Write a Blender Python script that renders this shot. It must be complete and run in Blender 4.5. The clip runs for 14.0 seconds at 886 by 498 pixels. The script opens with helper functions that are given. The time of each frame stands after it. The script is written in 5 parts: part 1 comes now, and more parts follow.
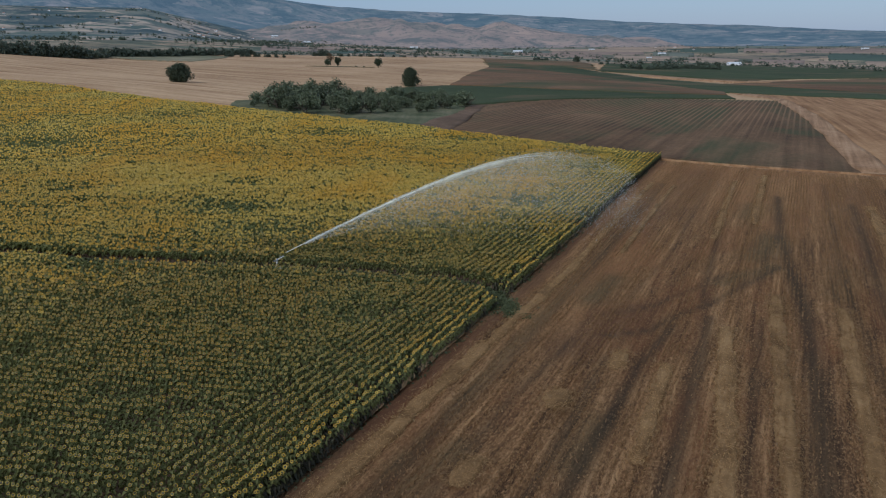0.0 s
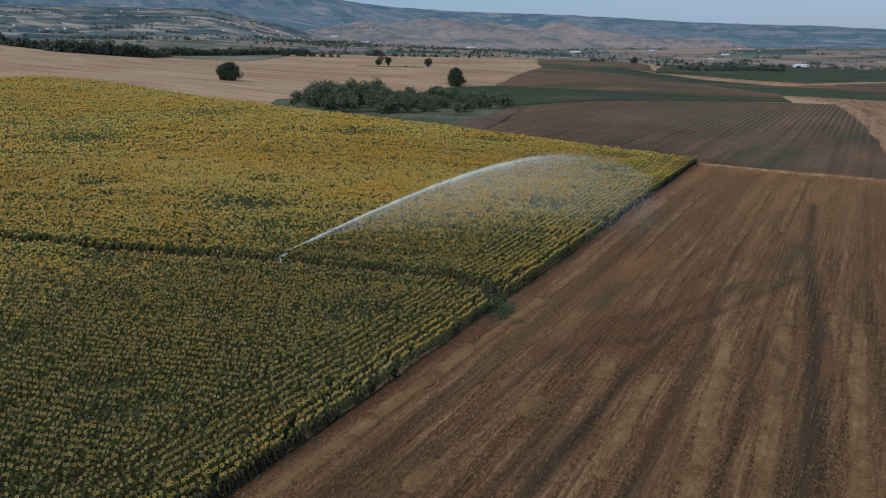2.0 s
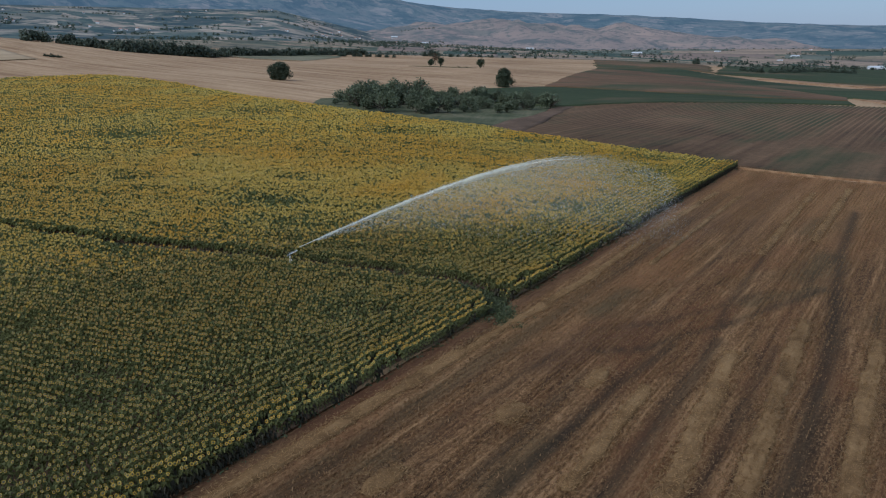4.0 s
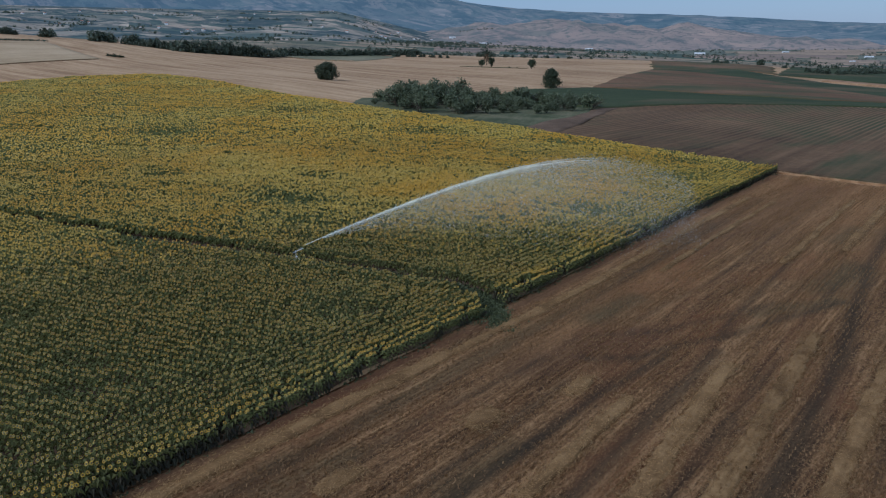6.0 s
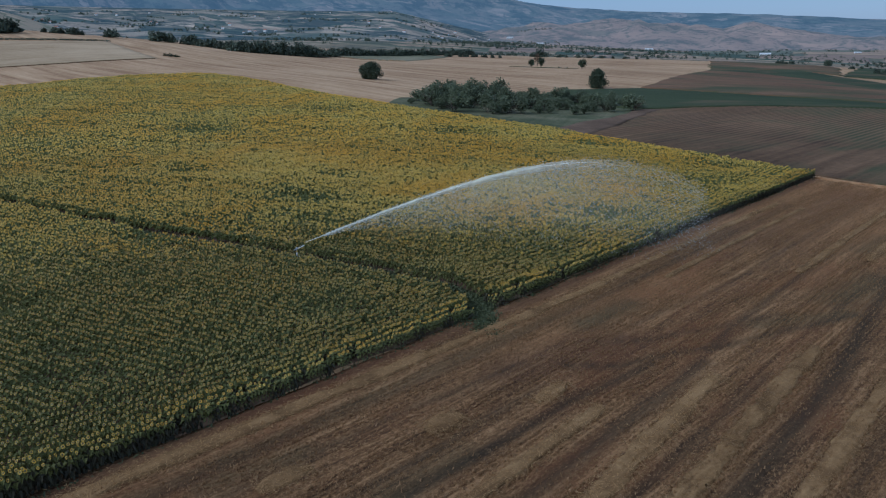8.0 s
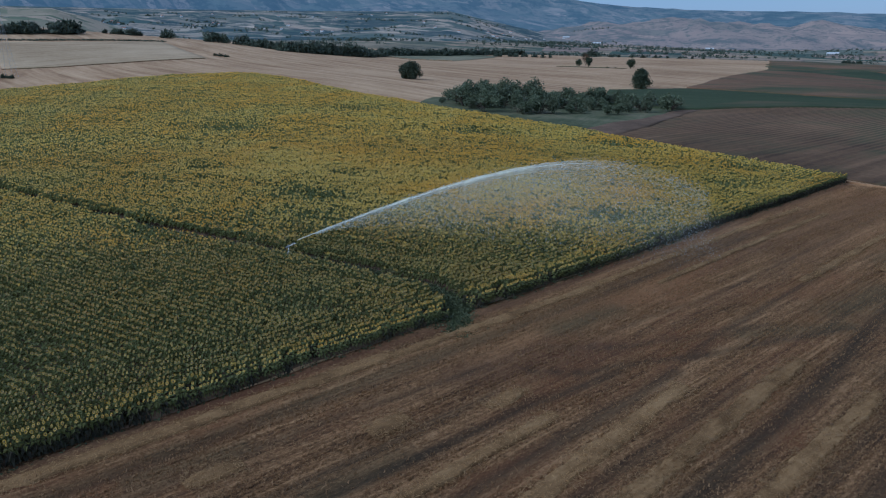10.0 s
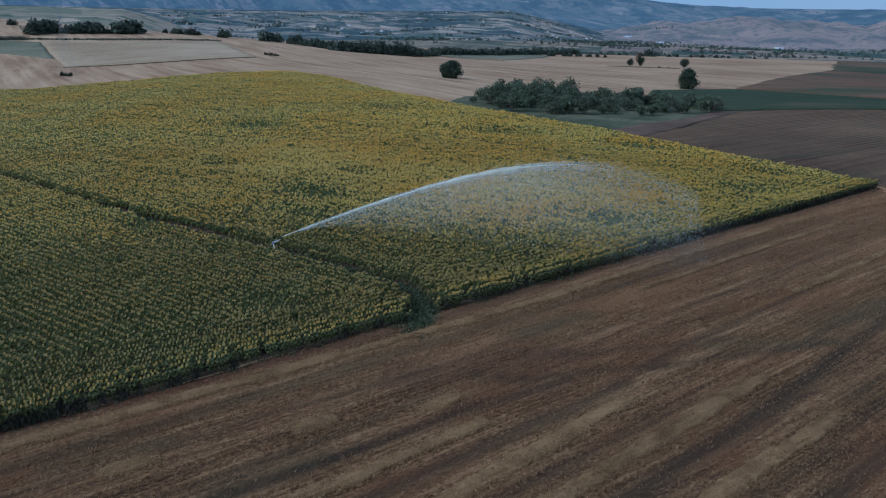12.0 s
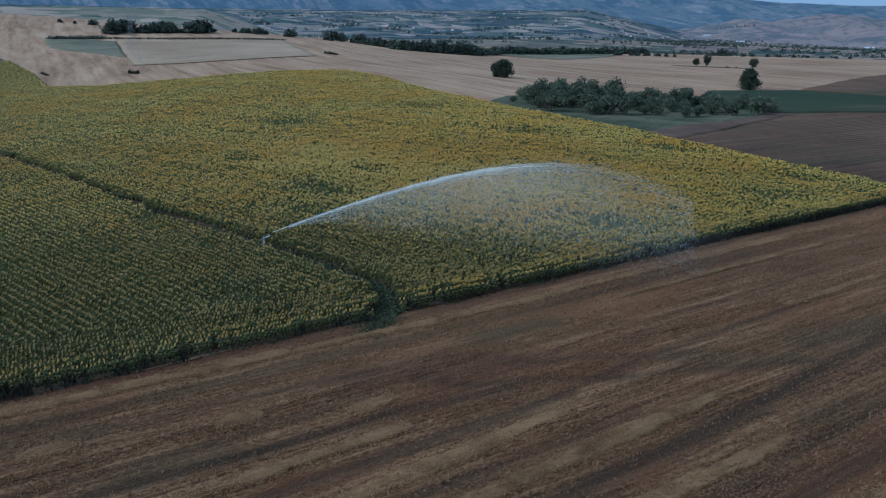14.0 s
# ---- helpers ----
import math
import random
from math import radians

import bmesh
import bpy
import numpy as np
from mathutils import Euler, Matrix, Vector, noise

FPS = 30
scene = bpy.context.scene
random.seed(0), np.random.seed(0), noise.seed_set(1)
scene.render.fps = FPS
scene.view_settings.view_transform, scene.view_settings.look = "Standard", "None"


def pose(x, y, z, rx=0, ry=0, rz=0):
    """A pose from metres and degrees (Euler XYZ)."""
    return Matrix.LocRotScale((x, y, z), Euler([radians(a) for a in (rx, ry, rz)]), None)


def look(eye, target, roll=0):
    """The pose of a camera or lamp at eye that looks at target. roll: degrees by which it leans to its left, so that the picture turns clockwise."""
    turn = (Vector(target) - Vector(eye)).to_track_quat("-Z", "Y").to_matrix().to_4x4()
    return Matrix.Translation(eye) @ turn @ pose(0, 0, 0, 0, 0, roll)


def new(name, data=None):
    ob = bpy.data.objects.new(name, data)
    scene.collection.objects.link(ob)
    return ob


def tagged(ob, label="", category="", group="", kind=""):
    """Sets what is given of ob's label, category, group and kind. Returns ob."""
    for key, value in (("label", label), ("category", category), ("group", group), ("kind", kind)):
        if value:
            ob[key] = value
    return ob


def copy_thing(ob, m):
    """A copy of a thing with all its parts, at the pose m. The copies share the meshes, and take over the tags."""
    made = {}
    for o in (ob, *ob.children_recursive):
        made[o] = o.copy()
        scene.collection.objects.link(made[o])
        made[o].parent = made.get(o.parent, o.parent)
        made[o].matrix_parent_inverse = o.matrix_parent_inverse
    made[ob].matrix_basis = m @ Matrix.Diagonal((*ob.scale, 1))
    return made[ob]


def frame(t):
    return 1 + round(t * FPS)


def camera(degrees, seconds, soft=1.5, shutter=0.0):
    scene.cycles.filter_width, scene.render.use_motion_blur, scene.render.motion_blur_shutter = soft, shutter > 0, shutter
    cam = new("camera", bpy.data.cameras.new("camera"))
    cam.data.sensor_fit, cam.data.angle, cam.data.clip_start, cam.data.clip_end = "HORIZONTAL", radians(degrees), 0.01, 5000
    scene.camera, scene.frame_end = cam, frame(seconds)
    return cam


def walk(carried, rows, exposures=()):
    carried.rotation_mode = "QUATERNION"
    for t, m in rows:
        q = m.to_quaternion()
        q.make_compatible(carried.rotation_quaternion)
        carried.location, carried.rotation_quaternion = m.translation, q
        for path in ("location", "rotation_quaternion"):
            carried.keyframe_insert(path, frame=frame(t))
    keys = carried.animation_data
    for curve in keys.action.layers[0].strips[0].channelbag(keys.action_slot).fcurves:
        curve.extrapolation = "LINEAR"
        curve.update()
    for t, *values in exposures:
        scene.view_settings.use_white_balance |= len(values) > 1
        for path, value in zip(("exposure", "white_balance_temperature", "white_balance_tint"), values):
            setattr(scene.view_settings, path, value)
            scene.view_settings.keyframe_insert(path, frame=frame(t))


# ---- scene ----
cam = camera(64.7, 14.0, 1.2)
METRES, EYE, TILT, LEAN, TURN = 46.0, 24.5, -16.25, 0.1, 0.0
ROWS = [
    (0.0, 0.0, 0.0, 0.0, 0.0, 0.0, 0.0),
    (0.5, 0.0304, 0.004, 0.0002, 1.02, 0.0, -0.34),
    (1.0, 0.0597, 0.0087, 0.0007, 2.1, 0.0, -0.71),
    (1.5, 0.0886, 0.0143, 0.0016, 3.24, -0.01, -1.07),
    (2.0, 0.1168, 0.02, 0.0029, 4.36, -0.02, -1.44),
    (2.5, 0.1445, 0.0261, 0.004, 5.49, -0.04, -1.79),
    (3.0, 0.1712, 0.0324, 0.0053, 6.63, -0.07, -2.14),
    (5.5, 0.309, 0.0715, 0.0136, 12.28, -0.3, -3.76),
    (6.0, 0.3378, 0.0811, 0.0159, 13.39, -0.37, -4.08),
    (6.5, 0.367, 0.0915, 0.0183, 14.5, -0.44, -4.39),
    (7.0, 0.3967, 0.1028, 0.021, 15.61, -0.53, -4.7),
    (7.5, 0.4269, 0.1151, 0.024, 16.72, -0.62, -5.01),
    (8.0, 0.4579, 0.1284, 0.0271, 17.82, -0.72, -5.32),
    (10.5, 0.628, 0.2116, 0.0479, 23.25, -1.29, -6.66),
    (11.0, 0.6658, 0.2322, 0.0533, 24.36, -1.43, -6.96),
    (11.5, 0.7049, 0.2548, 0.0594, 25.53, -1.6, -7.26),
    (12.0, 0.744, 0.2791, 0.0655, 26.82, -1.77, -7.62),
    (12.5, 0.7838, 0.305, 0.0724, 28.2, -1.98, -7.96),
    (13.0, 0.8237, 0.3317, 0.0798, 29.54, -2.19, -8.3),
    (13.5, 0.8635, 0.3601, 0.0871, 30.93, -2.39, -8.66),
    (14.0, 0.903, 0.3897, 0.0956, 32.47, -2.65, -9.03),
]
walk(cam, [(t, pose(0, 0, EYE, TILT, LEAN, TURN) @ pose(METRES * x, METRES * y, METRES * z, 90 + pitch, roll, yaw)) for t, x, y, z, yaw, pitch, roll in ROWS],
     [(0.0, 0.35, 5380, 9), (7.0, 0.28, 4900, 8), (14.0, 0.22, 4380, 6)])

# ---------------------------------------------------------------- light
SUN_EL, SUN_AZ = 38.0, -140.0     # degrees; azimuth from +y, clockwise
world = bpy.data.worlds.new("world")
scene.world = world
world.use_nodes = True
wn = world.node_tree
sky = wn.nodes.new("ShaderNodeTexSky")
sky.sky_type, sky.sun_disc = "NISHITA", False
sky.sun_elevation, sky.sun_rotation = radians(SUN_EL), radians(SUN_AZ)
sky.air_density, sky.dust_density, sky.ozone_density = 1.6, 0.6, 3.0
veil = wn.nodes.new("ShaderNodeMix")     # thin high cloud: greys the sky a little
veil.data_type = "RGBA"
veil.inputs[0].default_value = 0.85
_tc = wn.nodes.new("ShaderNodeTexCoord")
_up = wn.nodes.new("ShaderNodeSeparateXYZ")
wn.links.new(_tc.outputs["Generated"], _up.inputs[0])
_high = wn.nodes.new("ShaderNodeValToRGB")     # bluish haze low down, whiter cloud overhead
_high.color_ramp.elements[0].position, _high.color_ramp.elements[0].color = 0.02, (0.33, 0.55, 0.93, 1)
_high.color_ramp.elements[1].position, _high.color_ramp.elements[1].color = 0.55, (0.92, 0.95, 1.0, 1)
wn.links.new(_up.outputs[2], _high.inputs[0])
_gain = wn.nodes.new("ShaderNodeVectorMath")
_gain.operation = "SCALE"
_gain.inputs["Scale"].default_value = 1.62
wn.links.new(_high.outputs[0], _gain.inputs[0])
wn.links.new(_gain.outputs[0], veil.inputs[7])
wn.links.new(sky.outputs[0], veil.inputs[6])
wn.links.new(veil.outputs[2], wn.nodes["Background"].inputs[0])
wn.nodes["Background"].inputs[1].default_value = 0.19
sun_data = bpy.data.lights.new("sun", "SUN")
sun_data.energy, sun_data.angle, sun_data.color = 1.72, radians(32), (1.0, 0.93, 0.83)
sun = new("sun", sun_data)
_a, _e = radians(SUN_AZ), radians(SUN_EL)
sun.matrix_world = look((math.sin(_a) * math.cos(_e) * 300, math.cos(_a) * math.cos(_e) * 300, math.sin(_e) * 300), (0, 0, 0))


# ---------------------------------------------------------------- node helpers
def nodes_of(name):
    m = bpy.data.materials.new(name)
    m.use_nodes = True
    nt = m.node_tree
    nt.nodes.clear()
    out = nt.nodes.new("ShaderNodeOutputMaterial")
    return m, nt, out


def rgba(c):
    return (c[0], c[1], c[2], 1.0)


def ramp(nt, fac, stops):
    r = nt.nodes.new("ShaderNodeValToRGB")
    nt.links.new(fac, r.inputs[0])
    els = r.color_ramp.elements
    while len(els) < len(stops):
        els.new(0.5)
    for e, (p, c) in zip(els, stops):
        e.position, e.color = p, rgba(c) if not isinstance(c, (int, float)) else (c, c, c, 1)
    return r.outputs[0]


def mixc(nt, fac, a, b, blend="MIX"):
    n = nt.nodes.new("ShaderNodeMix")
    n.data_type, n.blend_type = "RGBA", blend
    for sock, v in ((n.inputs[0], fac), (n.inputs[6], a), (n.inputs[7], b)):
        if hasattr(v, "is_linked"):
            nt.links.new(v, sock)
        elif isinstance(v, (int, float)):
            sock.default_value = v
        else:
            sock.default_value = rgba(v)
    return n.outputs[2]


def mathn(nt, op, a, b=0.0):
    n = nt.nodes.new("ShaderNodeMath")
    n.operation = op
    for i, v in ((0, a), (1, b)):
        if hasattr(v, "is_linked"):
            nt.links.new(v, n.inputs[i])
        else:
            n.inputs[i].default_value = v
    return n.outputs[0]


def place(nt, scale=(1, 1, 1), turn=0.0):
    """World position, turned about z by degrees and scaled."""
    g = nt.nodes.new("ShaderNodeNewGeometry")
    mp = nt.nodes.new("ShaderNodeMapping")
    nt.links.new(g.outputs["Position"], mp.inputs[0])
    mp.inputs[2].default_value = (0, 0, radians(turn))
    sc = nt.nodes.new("ShaderNodeVectorMath")
    sc.operation = "MULTIPLY"
    nt.links.new(mp.outputs[0], sc.inputs[0])
    sc.inputs[1].default_value = scale
    return sc.outputs[0]


def noisev(nt, vec, scale, detail=4.0, rough=0.55, distort=0.0):
    n = nt.nodes.new("ShaderNodeTexNoise")
    nt.links.new(vec, n.inputs["Vector"])
    n.inputs["Scale"].default_value, n.inputs["Detail"].default_value = scale, detail
    n.inputs["Roughness"].default_value, n.inputs["Distortion"].default_value = rough, distort
    return n.outputs[0]


def finish(nt, out, colour, rough=0.9, bump=None, bump_depth=0.05, spec=0.2, through_light=0.0):
    b = nt.nodes.new("ShaderNodeBsdfPrincipled")
    if hasattr(colour, "is_linked"):
        nt.links.new(colour, b.inputs["Base Color"])
    else:
        b.inputs["Base Color"].default_value = rgba(colour)
    b.inputs["Roughness"].default_value = rough
    b.inputs["Specular IOR Level"].default_value = spec
    if bump is not None:
        bn = nt.nodes.new("ShaderNodeBump")
        nt.links.new(bump, bn.inputs["Height"])
        bn.inputs["Distance"].default_value = bump_depth
        nt.links.new(bn.outputs[0], b.inputs["Normal"])
    shader = b.outputs[0]
    if through_light:
        tr = nt.nodes.new("ShaderNodeBsdfTranslucent")
        if hasattr(colour, "is_linked"):
            nt.links.new(colour, tr.inputs[0])
        else:
            tr.inputs[0].default_value = rgba(colour)
        mx = nt.nodes.new("ShaderNodeMixShader")
        mx.inputs[0].default_value = through_light
        nt.links.new(shader, mx.inputs[1])
        nt.links.new(tr.outputs[0], mx.inputs[2])
        shader = mx.outputs[0]
    nt.links.new(shader, out.inputs[0])


ALONG = math.degrees(math.atan2(0.443, 0.896))   # the drilled direction, from +y towards +x


def field_mat(name, dark, mid, light, stripe=2.0, stripe_amount=0.5, turn=ALONG, patch=0.02, fine=1.2, depth=0.08, green=None, green_amount=0.0, ridge=0.0, ridge_tone=(0.2, 0.13, 0.085), green_at=0.52, green_size=0.09):
    """Soil or short crop: stretched drilling lines, patches and fine grain."""
    m, nt, out = nodes_of(name)
    lines = noisev(nt, place(nt, (1, 0.035, 1), turn), stripe, 5, 0.6)
    blot = noisev(nt, place(nt), patch, 5, 0.6, 0.4)
    grain = noisev(nt, place(nt), fine, 6, 0.7)
    f = mathn(nt, "ADD", mathn(nt, "MULTIPLY", lines, stripe_amount), mathn(nt, "MULTIPLY", blot, 1.0 - stripe_amount))
    f = mathn(nt, "ADD", mathn(nt, "MULTIPLY", f, 0.75), mathn(nt, "MULTIPLY", grain, 0.25))
    c = ramp(nt, f, [(0.41, dark), (0.5, mid), (0.60, light)])
    if green is not None:
        g = noisev(nt, place(nt, (1, 0.4, 1), turn), green_size, 5, 0.65, 0.6)
        gf = ramp(nt, g, [(green_at, 0.0), (green_at + 0.14, green_amount)])
        c = mixc(nt, gf, c, green)
    # furrow light and dark put into the soil colour as stripes, stronger farther out
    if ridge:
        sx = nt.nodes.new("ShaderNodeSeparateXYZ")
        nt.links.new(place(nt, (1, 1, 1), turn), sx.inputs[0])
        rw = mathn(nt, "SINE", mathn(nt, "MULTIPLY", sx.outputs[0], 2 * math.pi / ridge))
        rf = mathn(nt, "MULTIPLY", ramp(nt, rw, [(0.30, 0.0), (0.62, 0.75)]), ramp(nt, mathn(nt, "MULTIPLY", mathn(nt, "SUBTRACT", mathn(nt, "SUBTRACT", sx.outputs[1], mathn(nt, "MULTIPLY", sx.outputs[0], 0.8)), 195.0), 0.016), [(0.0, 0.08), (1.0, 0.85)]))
        c = mixc(nt, rf, c, ridge_tone)
    finish(nt, out, c, 0.95, mathn(nt, "ADD", mathn(nt, "MULTIPLY", lines, 0.6), grain), depth, 0.1)
    return m


def mown_mat():
    """Mown field: drill rows and header passes along the field, red earth between, bare ruts and weedy patches by the mesh's own cover."""
    m, nt, out = nodes_of("mown_stubble")
    p = place(nt, (1, 1, 1), ALONG)
    wob = noisev(nt, place(nt, (1, 1, 1), ALONG), 0.035, 3, 0.5)
    bend = nt.nodes.new("ShaderNodeCombineXYZ")
    nt.links.new(mathn(nt, "MULTIPLY", wob, 1.6), bend.inputs[0])
    q = nt.nodes.new("ShaderNodeVectorMath")
    q.operation = "ADD"
    nt.links.new(p, q.inputs[0])
    nt.links.new(bend.outputs[0], q.inputs[1])

    def streak(scale, stretch, detail=3):
        k = nt.nodes.new("ShaderNodeVectorMath")
        k.operation = "MULTIPLY"
        nt.links.new(q.outputs[0], k.inputs[0])
        k.inputs[1].default_value = (1, stretch, 1)
        return noisev(nt, k.outputs[0], scale, detail, 0.6)

    wide = streak(0.33, 0.035)
    mid = streak(1.15, 0.03)
    rows = streak(2.7, 0.045, 6)
    clod = noisev(nt, place(nt, (1, 0.30, 1), ALONG), 4.6, 6, 0.8)
    f = mathn(nt, "ADD", mathn(nt, "MULTIPLY", wide, 0.18), mathn(nt, "MULTIPLY", mid, 0.24))
    f = mathn(nt, "ADD", f, mathn(nt, "MULTIPLY", rows, 0.28))
    f = mathn(nt, "ADD", f, mathn(nt, "MULTIPLY", clod, 0.30))
    c = ramp(nt, f, [(0.43, (0.080, 0.044, 0.023)), (0.48, (0.182, 0.096, 0.042)), (0.52, (0.275, 0.147, 0.063)), (0.58, (0.50, 0.290, 0.132))])
    fleck = noisev(nt, place(nt, (1, 0.5, 1), ALONG), 6.5, 3, 0.7)     # loose straw lying in clumps
    c = mixc(nt, ramp(nt, fleck, [(0.53, 0.0), (0.64, 0.75)]), c, (0.46, 0.270, 0.125))
    c = mixc(nt, ramp(nt, fleck, [(0.36, 0.55), (0.45, 0.0)]), c, (0.075, 0.045, 0.026))
    earth = noisev(nt, place(nt, (1, 0.4, 1), ALONG), 0.11, 4, 0.6, 0.5)
    c = mixc(nt, ramp(nt, earth, [(0.48, 0.0), (0.66, 0.65)]), c, (0.235, 0.098, 0.042))
    for name, tint, most in (("straw_cover", (0.37, 0.200, 0.085), 0.7), ("weed_cover", (0.072, 0.070, 0.036), 0.85), ("red_earth", (0.118, 0.060, 0.035), 0.8), ("bare_rut", (0.056, 0.042, 0.026), 0.8)):
        at = nt.nodes.new("ShaderNodeAttribute")
        at.attribute_name = name
        torn = mathn(nt, "MULTIPLY", at.outputs["Fac"], ramp(nt, clod, [(0.30, 0.45), (0.60, 1.15)]))
        c = mixc(nt, mathn(nt, "MINIMUM", mathn(nt, "MULTIPLY", torn, most), most), c, tint)
    finish(nt, out, c, 0.95, mathn(nt, "ADD", mathn(nt, "MULTIPLY", rows, 0.9), clod), 0.38, 0.08)
    return m


def plain_mat(name, dark, light, scale=2.0, rough=0.8, metal=0.0, depth=0.01, spec=0.3):
    m, nt, out = nodes_of(name)
    a = noisev(nt, place(nt), scale, 5, 0.6)
    b = noisev(nt, place(nt), scale * 9, 4, 0.6)
    f = mathn(nt, "ADD", mathn(nt, "MULTIPLY", a, 0.65), mathn(nt, "MULTIPLY", b, 0.35))
    finish(nt, out, ramp(nt, f, [(0.35, dark), (0.65, light)]), rough, b, depth, spec)
    nt.nodes["Principled BSDF"].inputs["Metallic"].default_value = metal
    return m


def leaf_mat(name, dark, mid, light, patch=0.05, patch_to=None, patch_amount=0.0, rough=0.6, lit=0.25):
    """Foliage: each leaf or clump its own tone, with slow drifts over the place."""
    m, nt, out = nodes_of(name)
    g = nt.nodes.new("ShaderNodeNewGeometry")
    c = ramp(nt, g.outputs["Random Per Island"], [(0.0, dark), (0.5, mid), (1.0, light)])
    if patch_to is not None:
        p = noisev(nt, place(nt), patch, 4, 0.6, 0.3)
        c = mixc(nt, ramp(nt, p, [(0.42, 0.0), (0.62, patch_amount)]), c, patch_to)
    oi = nt.nodes.new("ShaderNodeObjectInfo")
    hs = nt.nodes.new("ShaderNodeHueSaturation")
    nt.links.new(mathn(nt, "ADD", mathn(nt, "MULTIPLY", oi.outputs["Random"], 0.35), 0.82), hs.inputs["Value"])
    nt.links.new(c, hs.inputs["Color"])
    finish(nt, out, hs.outputs[0], rough, None, 0, 0.3, lit)
    return m


def distance_mat(name, tones, wood, air, haze_glow, cell=0.007, wooded=0.5, turn=8, stretch=1.5, wood_scale=0.008, copse=0.54):
    """Far country: a patchwork of plots at two sizes, scrub and copses between them, and distance haze put in as a
    bluish glow of the surface.
    """
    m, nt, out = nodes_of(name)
    p = place(nt, (0.55, stretch, 0.3), turn)
    warp = noisev(nt, p, 0.006, 4)
    off = nt.nodes.new("ShaderNodeCombineXYZ")
    nt.links.new(mathn(nt, "MULTIPLY", warp, 50), off.inputs[0])
    nt.links.new(mathn(nt, "MULTIPLY", warp, -40), off.inputs[1])
    sc = nt.nodes.new("ShaderNodeVectorMath")
    sc.operation = "ADD"
    nt.links.new(p, sc.inputs[0])
    nt.links.new(off.outputs[0], sc.inputs[1])
    cols = []
    for k in (1.0, 2.7):
        v = nt.nodes.new("ShaderNodeTexVoronoi")
        v.feature = "F1"
        nt.links.new(sc.outputs[0], v.inputs["Vector"])
        v.inputs["Scale"].default_value = cell * k
        sep = nt.nodes.new("ShaderNodeSeparateColor")
        nt.links.new(v.outputs["Color"], sep.inputs[0])
        cols.append(ramp(nt, sep.outputs[0], [(i / max(1, len(tones) - 1), c) for i, c in enumerate(tones)]))
    pick = noisev(nt, p, 0.002, 3)
    c = mixc(nt, ramp(nt, pick, [(0.47, 0.0), (0.53, 1.0)]), cols[0], cols[1])
    w = noisev(nt, place(nt, (0.6, 1.0, 1), turn), wood_scale, 9, 0.75, 0.2)
    c = mixc(nt, ramp(nt, w, [(wooded - 0.03, 0.0), (wooded + 0.04, 0.9)]), c, wood)
    dots = noisev(nt, place(nt), 0.03, 5, 0.75)
    c = mixc(nt, ramp(nt, dots, [(copse, 0.0), (copse + 0.06, 0.75)]), c, wood)
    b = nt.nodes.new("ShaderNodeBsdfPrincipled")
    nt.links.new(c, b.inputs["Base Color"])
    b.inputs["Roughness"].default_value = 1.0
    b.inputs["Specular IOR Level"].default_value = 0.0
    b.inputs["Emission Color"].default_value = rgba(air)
    b.inputs["Emission Strength"].default_value = haze_glow
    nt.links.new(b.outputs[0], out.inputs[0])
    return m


# ---------------------------------------------------------------- materials
M_WHEAT = field_mat("wheat_stubble", (0.235, 0.137, 0.070), (0.365, 0.232, 0.125), (0.49, 0.330, 0.188), 0.22, 0.6, -62, 0.012, 0.5, 0.05)
M_STUBBLE = mown_mat()
M_STRAW = field_mat("straw", (0.115, 0.064, 0.026), (0.195, 0.112, 0.046), (0.28, 0.170, 0.074), 2.0, 0.3, ALONG, 0.3, 3.0, 0.06)
M_SOIL = field_mat("field_soil", (0.085, 0.056, 0.036), (0.128, 0.083, 0.053), (0.180, 0.118, 0.077), 1.4, 0.4, 90, 0.1, 2.5, 0.08)
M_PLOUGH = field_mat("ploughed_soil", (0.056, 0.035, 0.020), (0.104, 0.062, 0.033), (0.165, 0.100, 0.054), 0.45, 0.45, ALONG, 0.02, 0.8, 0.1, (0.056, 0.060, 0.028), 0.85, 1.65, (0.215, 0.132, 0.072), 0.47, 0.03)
M_PATH = field_mat("dirt_track", (0.19, 0.108, 0.056), (0.285, 0.168, 0.090), (0.38, 0.240, 0.138), 0.8, 0.6, ALONG, 0.08, 1.0, 0.04)
M_OCHRE = field_mat("ochre_stubble", (0.165, 0.086, 0.040), (0.265, 0.145, 0.068), (0.36, 0.215, 0.108), 0.5, 0.7, ALONG - 6, 0.03, 0.6, 0.05)
M_GREEN = field_mat("green_crop", (0.030, 0.040, 0.018), (0.044, 0.055, 0.024), (0.062, 0.074, 0.034), 0.35, 0.4, 70, 0.012, 0.5, 0.1, (0.125, 0.088, 0.050), 0.7, green_at=0.53, green_size=0.028)
M_BROWN = field_mat("brown_field", (0.095, 0.052, 0.028), (0.145, 0.082, 0.044), (0.200, 0.118, 0.066), 0.35, 0.4, 70, 0.008, 0.5, 0.06, (0.050, 0.062, 0.028), 0.9, green_at=0.46, green_size=0.022)
M_PALE = field_mat("pale_stubble", (0.29, 0.200, 0.112), (0.375, 0.268, 0.155), (0.46, 0.335, 0.205), 0.3, 0.5, 20, 0.02, 0.5, 0.05)
M_GRASS = field_mat("rough_grass", (0.05, 0.06, 0.03), (0.09, 0.095, 0.05), (0.17, 0.15, 0.09), 0.6, 0.2, 0, 0.05, 0.8, 0.15)
M_GREYGREEN = field_mat("grey_green_crop", (0.12, 0.12, 0.07), (0.18, 0.165, 0.10), (0.26, 0.225, 0.14), 0.3, 0.5, 20, 0.02, 0.5, 0.05)
